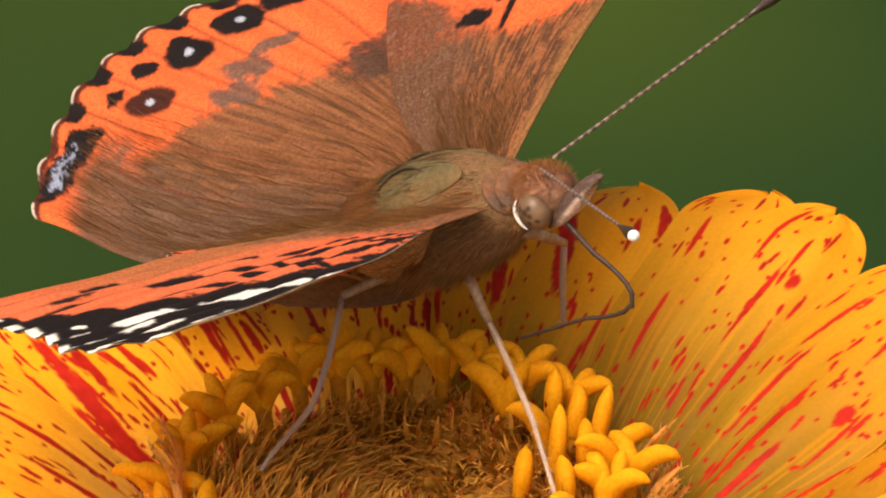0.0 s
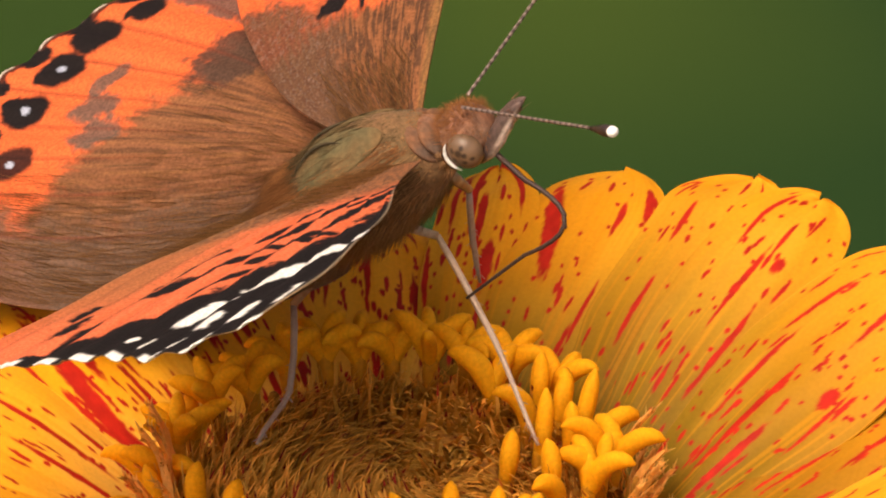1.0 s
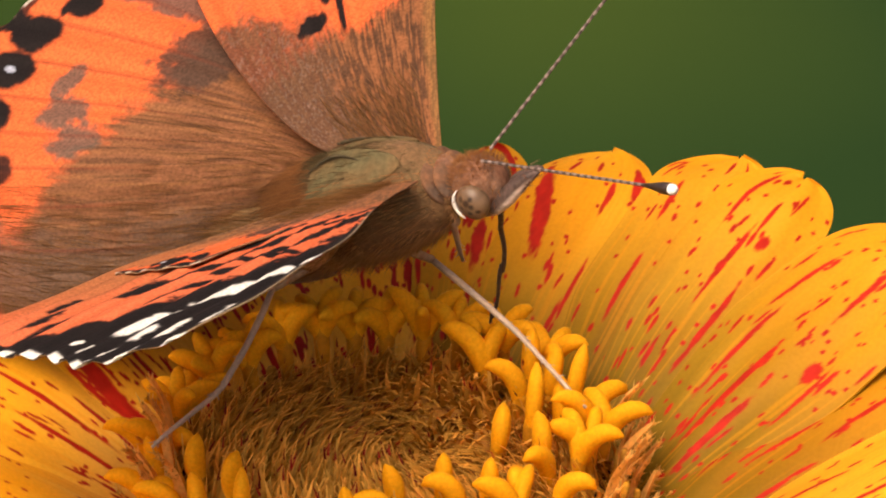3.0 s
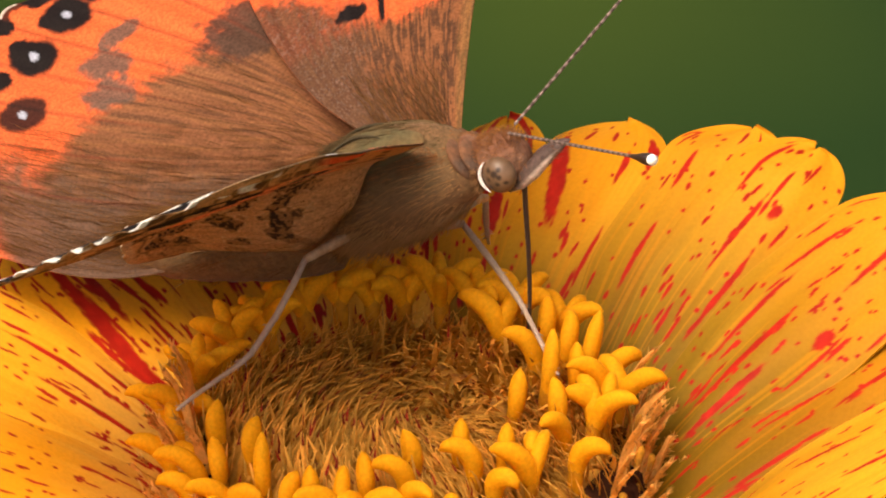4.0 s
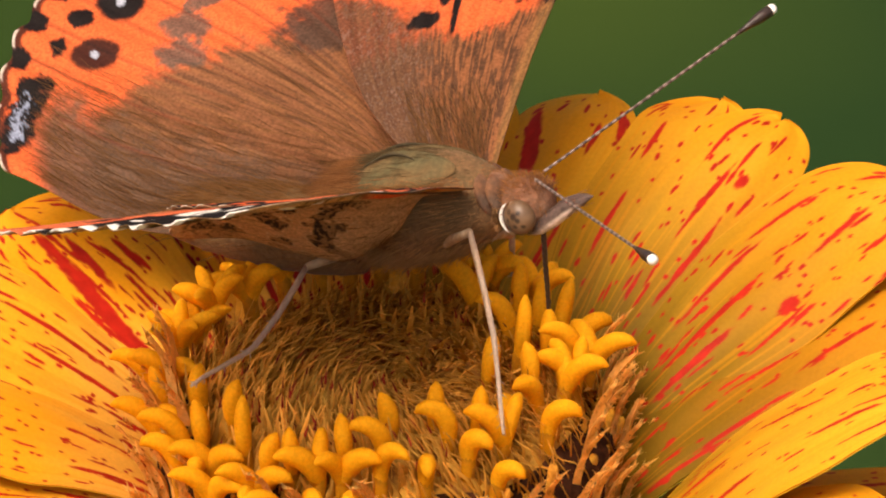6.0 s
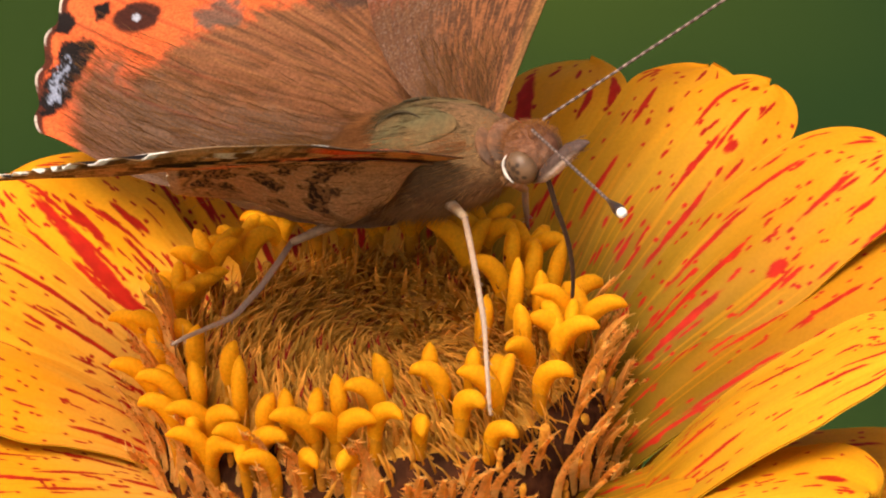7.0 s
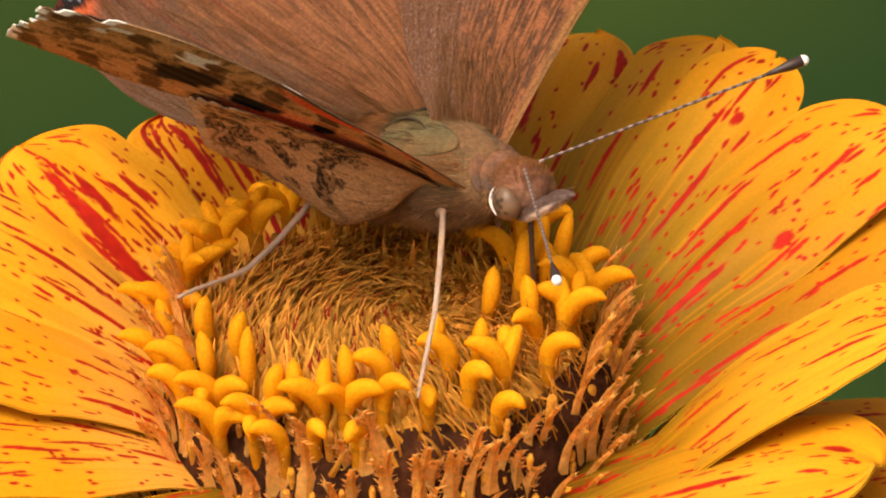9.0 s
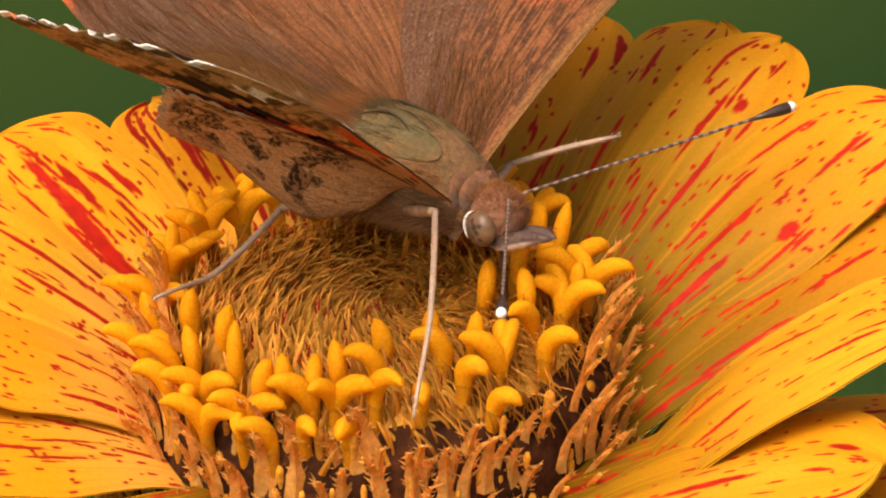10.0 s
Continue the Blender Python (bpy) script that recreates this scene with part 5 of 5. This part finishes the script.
# seconds, then two points or directions
MID_LEG = (
    (0, 3.17, 5.30, 4.82, 6.05, -3.83, 1.30),
    (0.5, 1.99, 7.39, 3.35, 5.80, -1.85, 1.30),
    (1, 1.61, 7.26, 7.02, 5.75, -0.11, 1.30),
    (1.5, -0.21, 7.61, 4.68, 4.54, -0.64, 1.30),
    (2, -0.61, 7.61, 4.38, 4.54, -0.64, 1.30),
    (2.2, 0.20, 7.10, 6.24, 4.47, -0.73, 1.30),
    (3.3, 1.90, 7.27, 4.54, 8.04, -0.21, 1.30),
    (3.5, 1.68, 6.13, 5.16, 8.12, -0.77, 1.30),
    (4, 2.21, 9.68, 3.61, 6.33, 0.65, 1.30),
    (4.5, 2.97, 8.34, 3.00, 7.56, -0.60, 1.30),
    (5, 3.99, 8.20, 2.86, 7.13, -1.39, 1.30),
    (5.5, 3.50, 0.42, 7.38, 5.10, -7.61, 1.30),
    (5.7, 3.72, 0.66, 6.89, 5.20, -7.75, 1.30),
    (6.8, 3.23, -0.67, 6.68, 4.78, -9.20, 1.30),
    (7, 3.70, -0.75, 6.46, 4.85, -9.47, 1.30),
    (7.5, 4.94, -2.43, 6.14, 5.43, -11.39, 1.30),
    (8, 3.59, -0.73, 4.74, 5.43, -10.15, 1.30),
    (8.5, 1.56, -1.70, 6.40, 1.43, -10.54, 1.30),
    (9, 2.40, -1.31, 5.58, 1.28, -10.51, 1.30),
    (9.5, 0.97, -1.54, 5.09, 1.22, -10.99, 1.30),
    (10, 2.32, -3.77, 6.53, 1.39, -12.48, 1.30),
)
# seconds, then two points or directions
HIND_LEG = (
    (0, -2.87, 6.09, 5.58, -6.19, -1.78, 1.90),
    (0.5, -3.49, 7.88, 2.87, -5.80, -1.07, 1.90),
    (1, -4.38, 8.07, 3.26, -5.85, -1.02, 1.90),
    (1.5, -3.56, 5.00, 7.85, -5.98, -1.72, 1.90),
    (2, -5.39, 1.02, 8.52, -10.29, -3.30, 1.90),
    (2.2, -6.22, 3.91, 6.43, -10.22, -3.15, 1.9),
    (3.3, -4.96, 3.59, 5.36, -10.09, -3.36, 1.9),
    (3.5, -5.64, 3.91, 5.28, -10.10, -3.52, 1.90),
    (4, -4.56, 3.23, 5.53, -10.02, -3.35, 1.90),
    (4.5, -4.69, 3.88, 4.44, -9.94, -3.36, 1.90),
    (5, -3.93, 2.95, 5.26, -9.10, -4.01, 1.90),
    (5.5, -3.95, 3.00, 3.52, -9.24, -4.47, 1.90),
    (5.7, -3.75, 2.81, 3.77, -9.06, -4.6, 1.9),
    (6.8, -4.2, 3.41, 3.16, -9.33, -4.25, 1.9),
    (7, -4.10, 3.30, 2.81, -9.43, -4.27, 1.90),
    (7.5, -3.24, 2.65, 2.71, -9.38, -4.29, 1.90),
    (8, -4.30, 3.44, 2.51, -9.46, -4.27, 1.90),
    (8.5, -3.89, 4.51, 3.62, -9.47, -2.73, 1.90),
    (9, -3.44, 4.27, 3.13, -9.56, -2.63, 1.90),
    (9.5, -4.91, 5.05, 2.53, -9.72, -2.88, 1.90),
    (10, -4.40, 4.05, 2.23, -9.98, -3.39, 1.90),
)
# seconds, then two points or directions
FRONT_LEG = (
    (0, 6.29, 9.27, 6.28, 6.29, 10.64, 1.48),
    (0.5, 4.49, 9.35, 6.16, 5.99, 10.61, 1.57),
    (1, 2.90, 11.05, 7.06, 3.37, 11.85, 2.15),
    (1.5, 2.32, 9.56, 5.49, 2.56, 12.20, 1.25),
    (2, 1.55, 9.12, 5.35, 1.79, 11.96, 1.24),
    (2.2, 1.74, 10.26, 7.32, 2.82, 12.32, 1.85),
    (3.3, 2.64, 9.4, 5.6, 2.93, 11.96, 1.3),
    (3.5, 2.64, 9.76, 6.36, 2.93, 11.96, 1.88),
    (4, 3.22, 9.42, 5.05, 3.34, 12.43, 1.06),
    (4.5, 3.46, 8.92, 5.20, 3.46, 11.82, 1.13),
    (5, 6.27, 8.42, 5.23, 6.69, 10.69, 0.80),
    (5.5, 5.11, 6.95, 2.82, 5.11, 9.70, -1.35),
    (5.7, 5.2, 6.9, 2.8, 5.2, 9.7, -1.35),
    (6.8, 6.3, 7.0, 3.9, 6.4, 10.2, 0.2),
    (7, 6.44, 6.85, 3.54, 6.57, 10.11, -0.24),
    (7.5, 6.61, 6.05, 1.84, 6.61, 8.74, -2.37),
    (8, 5.25, 6.26, 2.97, 5.38, 9.17, -1.10),
    (8.5, 4.80, 6.00, 2.31, 4.80, 9.12, -1.59),
    (9, 4.84, 4.64, 1.74, 4.84, 7.80, -2.15),
    (9.5, 3.12, 5.38, 3.36, 3.37, 8.11, -0.82),
    (10, 5.65, 4.67, 4.09, 10.46, 5.76, 4.89),
)
# seconds, then two points or directions
ANTENNAE = (
    (0, 0.77, -0.63, -0.14, 0.32, 0.95, 0.03),
    (0.5, 0.74, -0.66, -0.16, 0.16, 0.99, -0.01),
    (1, 0.76, -0.64, -0.13, 0.15, 0.99, -0.03),
    (1.5, 0.88, -0.46, -0.10, 0.31, 0.92, 0.26),
    (2, 0.88, -0.46, -0.13, 0.32, 0.91, 0.28),
    (2.2, 0.88, -0.37, -0.29, 0.29, 0.89, 0.35),
    (3.3, 0.88, -0.48, -0.04, 0.31, 0.95, 0.08),
    (3.5, 0.80, -0.58, -0.15, 0.34, 0.94, 0.03),
    (4, 0.71, -0.70, -0.06, 0.46, 0.86, 0.24),
    (4.5, 0.82, -0.55, -0.17, 0.32, 0.94, 0.10),
    (5, 0.77, -0.63, -0.12, 0.27, 0.96, 0.01),
    (5.5, 0.70, -0.70, -0.13, 0.56, 0.77, 0.30),
    (5.7, 0.72, -0.69, -0.12, 0.57, 0.77, 0.28),
    (6.8, 0.73, -0.67, -0.12, 0.56, 0.81, 0.14),
    (7, 0.75, -0.65, -0.10, 0.57, 0.81, 0.12),
    (7.5, 0.73, -0.67, -0.14, 0.62, 0.71, 0.33),
    (8, 0.80, -0.57, -0.17, 0.37, 0.93, 0.06),
    (8.5, 0.72, -0.69, 0.11, 0.36, 0.92, 0.15),
    (9, 0.75, -0.65, -0.11, 0.45, 0.89, 0.10),
    (9.5, 0.78, -0.61, -0.13, 0.20, 0.98, -0.00),
    (10, 0.61, -0.79, 0.07, 0.40, 0.90, 0.16),
)
# seconds, then two points or directions
PROBOSCIS = (
    (0, 9.26, 1.18, 8.14, 4.55, 3.41, 5.17),
    (0.5, 8.47, 2.84, 9.79, 4.60, 4.88, 5.67),
    (1, 7.05, 3.06, 10.14, 2.90, 4.12, 5.94),
    (1.5, 2.30, 4.83, 4.76, 1.97, 5.13, -1.22),
    (2, 1.97, 4.15, 4.26, 1.86, 4.45, -1.73),
    (2.2, 6.18, 3.29, 9.94, 3.17, 5.61, 5.45),
    (3.3, 4.26, 5.39, 6.41, 4.37, 7.12, 1.5),
    (3.5, 7.69, 2.81, 9.12, 4.62, 5.05, 4.48),
    (4, 5.11, 4.73, 3.80, 5.04, 5.03, -2.19),
    (4.5, 6.95, 4.26, 5.26, 5.73, 4.55, -0.61),
    (5, 10.58, 1.07, 8.06, 5.90, 0.32, 4.37),
    (5.5, 6.47, 1.99, 1.41, 6.31, 2.28, -4.58),
    (5.7, 6.59, 2.2, 1.6, 6.48, 2.5, -4.4),
    (6.8, 9.51, 2.19, 3.51, 7.47, 4.14, 0.39),
    (7, 8.58, 1.69, 2.64, 8.22, 1.98, -3.34),
    (7.5, 8.19, 0.90, 0.18, 8.10, 1.20, -5.81),
    (8, 8.35, 0.99, 2.22, 8.09, 1.29, -3.77),
    (8.5, 5.97, 0.62, 1.09, 5.96, 0.92, -4.90),
    (9, 6.50, -0.96, 0.46, 6.63, -0.66, -5.53),
    (9.5, 8.14, -0.60, 2.87, 8.04, -0.10, -1.73),
    (10, 5.51, -0.86, -1.51, 5.48, -0.56, -7.50),
)


def motions():
    bodies = {}
    for t, x, y, z, rx, ry, rz in BODY:
        bodies[t] = pose(x * MM, y * MM, z * MM, rx, ry, rz)
    walk(butterfly, [(t, m) for t, m in bodies.items()])

    def inside(t, p):
        """A point of the flower's space, in millimetres, in the butterfly's space at t."""
        return (bodies[t].inverted() @ (Vector(p) * MM)) / MM

    for which, hinge, col in (("fore", (4.0, 1.1, 1.35), 1), ("hind", (0.0, 1.1, 1.3), 4)):
        rows = []
        for row in LEFT_WINGS:
            raised, twist, sweep = row[col:col + 3]
            turn = pose(0, 0, 0, raised) @ pose(0, 0, 0, 0, twist) @ pose(0, 0, 0, 0, 0, sweep)
            rows.append((row[0], Matrix.Translation(Vector(hinge) * MM) @ turn))
        walk(WINGS[which, 1], rows)
    fore, hind = [], []
    for t, x, y, z, fx, fy, fz, hx, hy, hz in RIGHT_WINGS:
        fore.append((t, pose(x * MM, y * MM, z * MM, fx, fy, fz)))
        hind.append((t, pose((x - 1.5) * MM, y * MM, (z - 0.05) * MM, hx, hy, hz)))
    walk(WINGS["fore", -1], fore)
    walk(WINGS["hind", -1], hind)
    for name, table, hip in (("mid", MID_LEG, (0.4, -0.6, -1.5)), ("hind", HIND_LEG, (-0.8, -0.7, -0.9)), ("far", FRONT_LEG, (3.4, 0.6, -1.6))):
        fem, tib = [], []
        for t, kx, ky, kz, fx, fy, fz in table:
            k, f = inside(t, (kx, ky, kz)), inside(t, (fx, fy, fz))
            d = (k - Vector(hip)).normalized()
            side = (1, 0, 0) if name == "mid" else (0, 0, 1)
            upper = turned(d, side, k - d * 4.4)
            fem.append((t, upper))
            tib.append((t, upper.inverted() @ turned(f - k, side, k)))
        walk(JOINTED[name, "femur"], fem)
        walk(JOINTED[name, "tibia"], tib)
    right, left = [], []
    for t, ax, ay, az, bx, by, bz in ANTENNAE:
        right.append((t, turned((ax, ay, az), (0, 0, 1), (6.7, -0.5, 1.1))))
        left.append((t, turned((bx, by, bz), (0, 0, 1), (6.75, 0.4, 1.15))))
    walk(JOINTED["antenna", -1], right)
    walk(JOINTED["antenna", 1], left)
    pieces = [[] for _ in range(TONGUE_PIECES)]
    for t, ex, ey, ez, tx, ty, tz in PROBOSCIS:
        e, p, root = inside(t, (ex, ey, ez)), inside(t, (tx, ty, tz)), Vector((6.4, -0.4, -1.3))
        a, b = e.lerp(root, 0.6), e.lerp(p, 0.45)
        e = e + (e - (a + b) * 0.5) * 0.8
        line = [root] + [a.lerp(e, q).lerp(e.lerp(b, q), q) for q in np.linspace(0, 1, 25)] + [p]
        far = np.concatenate([[0], np.cumsum([(line[i + 1] - line[i]).length for i in range(len(line) - 1)])])
        at = [Vector([np.interp(d, far, [q[c] for q in line]) for c in range(3)]) for d in np.linspace(0, far[-1], TONGUE_PIECES + 1)]
        for k in range(TONGUE_PIECES):
            pieces[k].append((t, turned(at[k + 1] - at[k], (0, 1, 0.2), at[k])))
    for k in range(TONGUE_PIECES):
        walk(JOINTED["tongue", k], pieces[k])


motions()
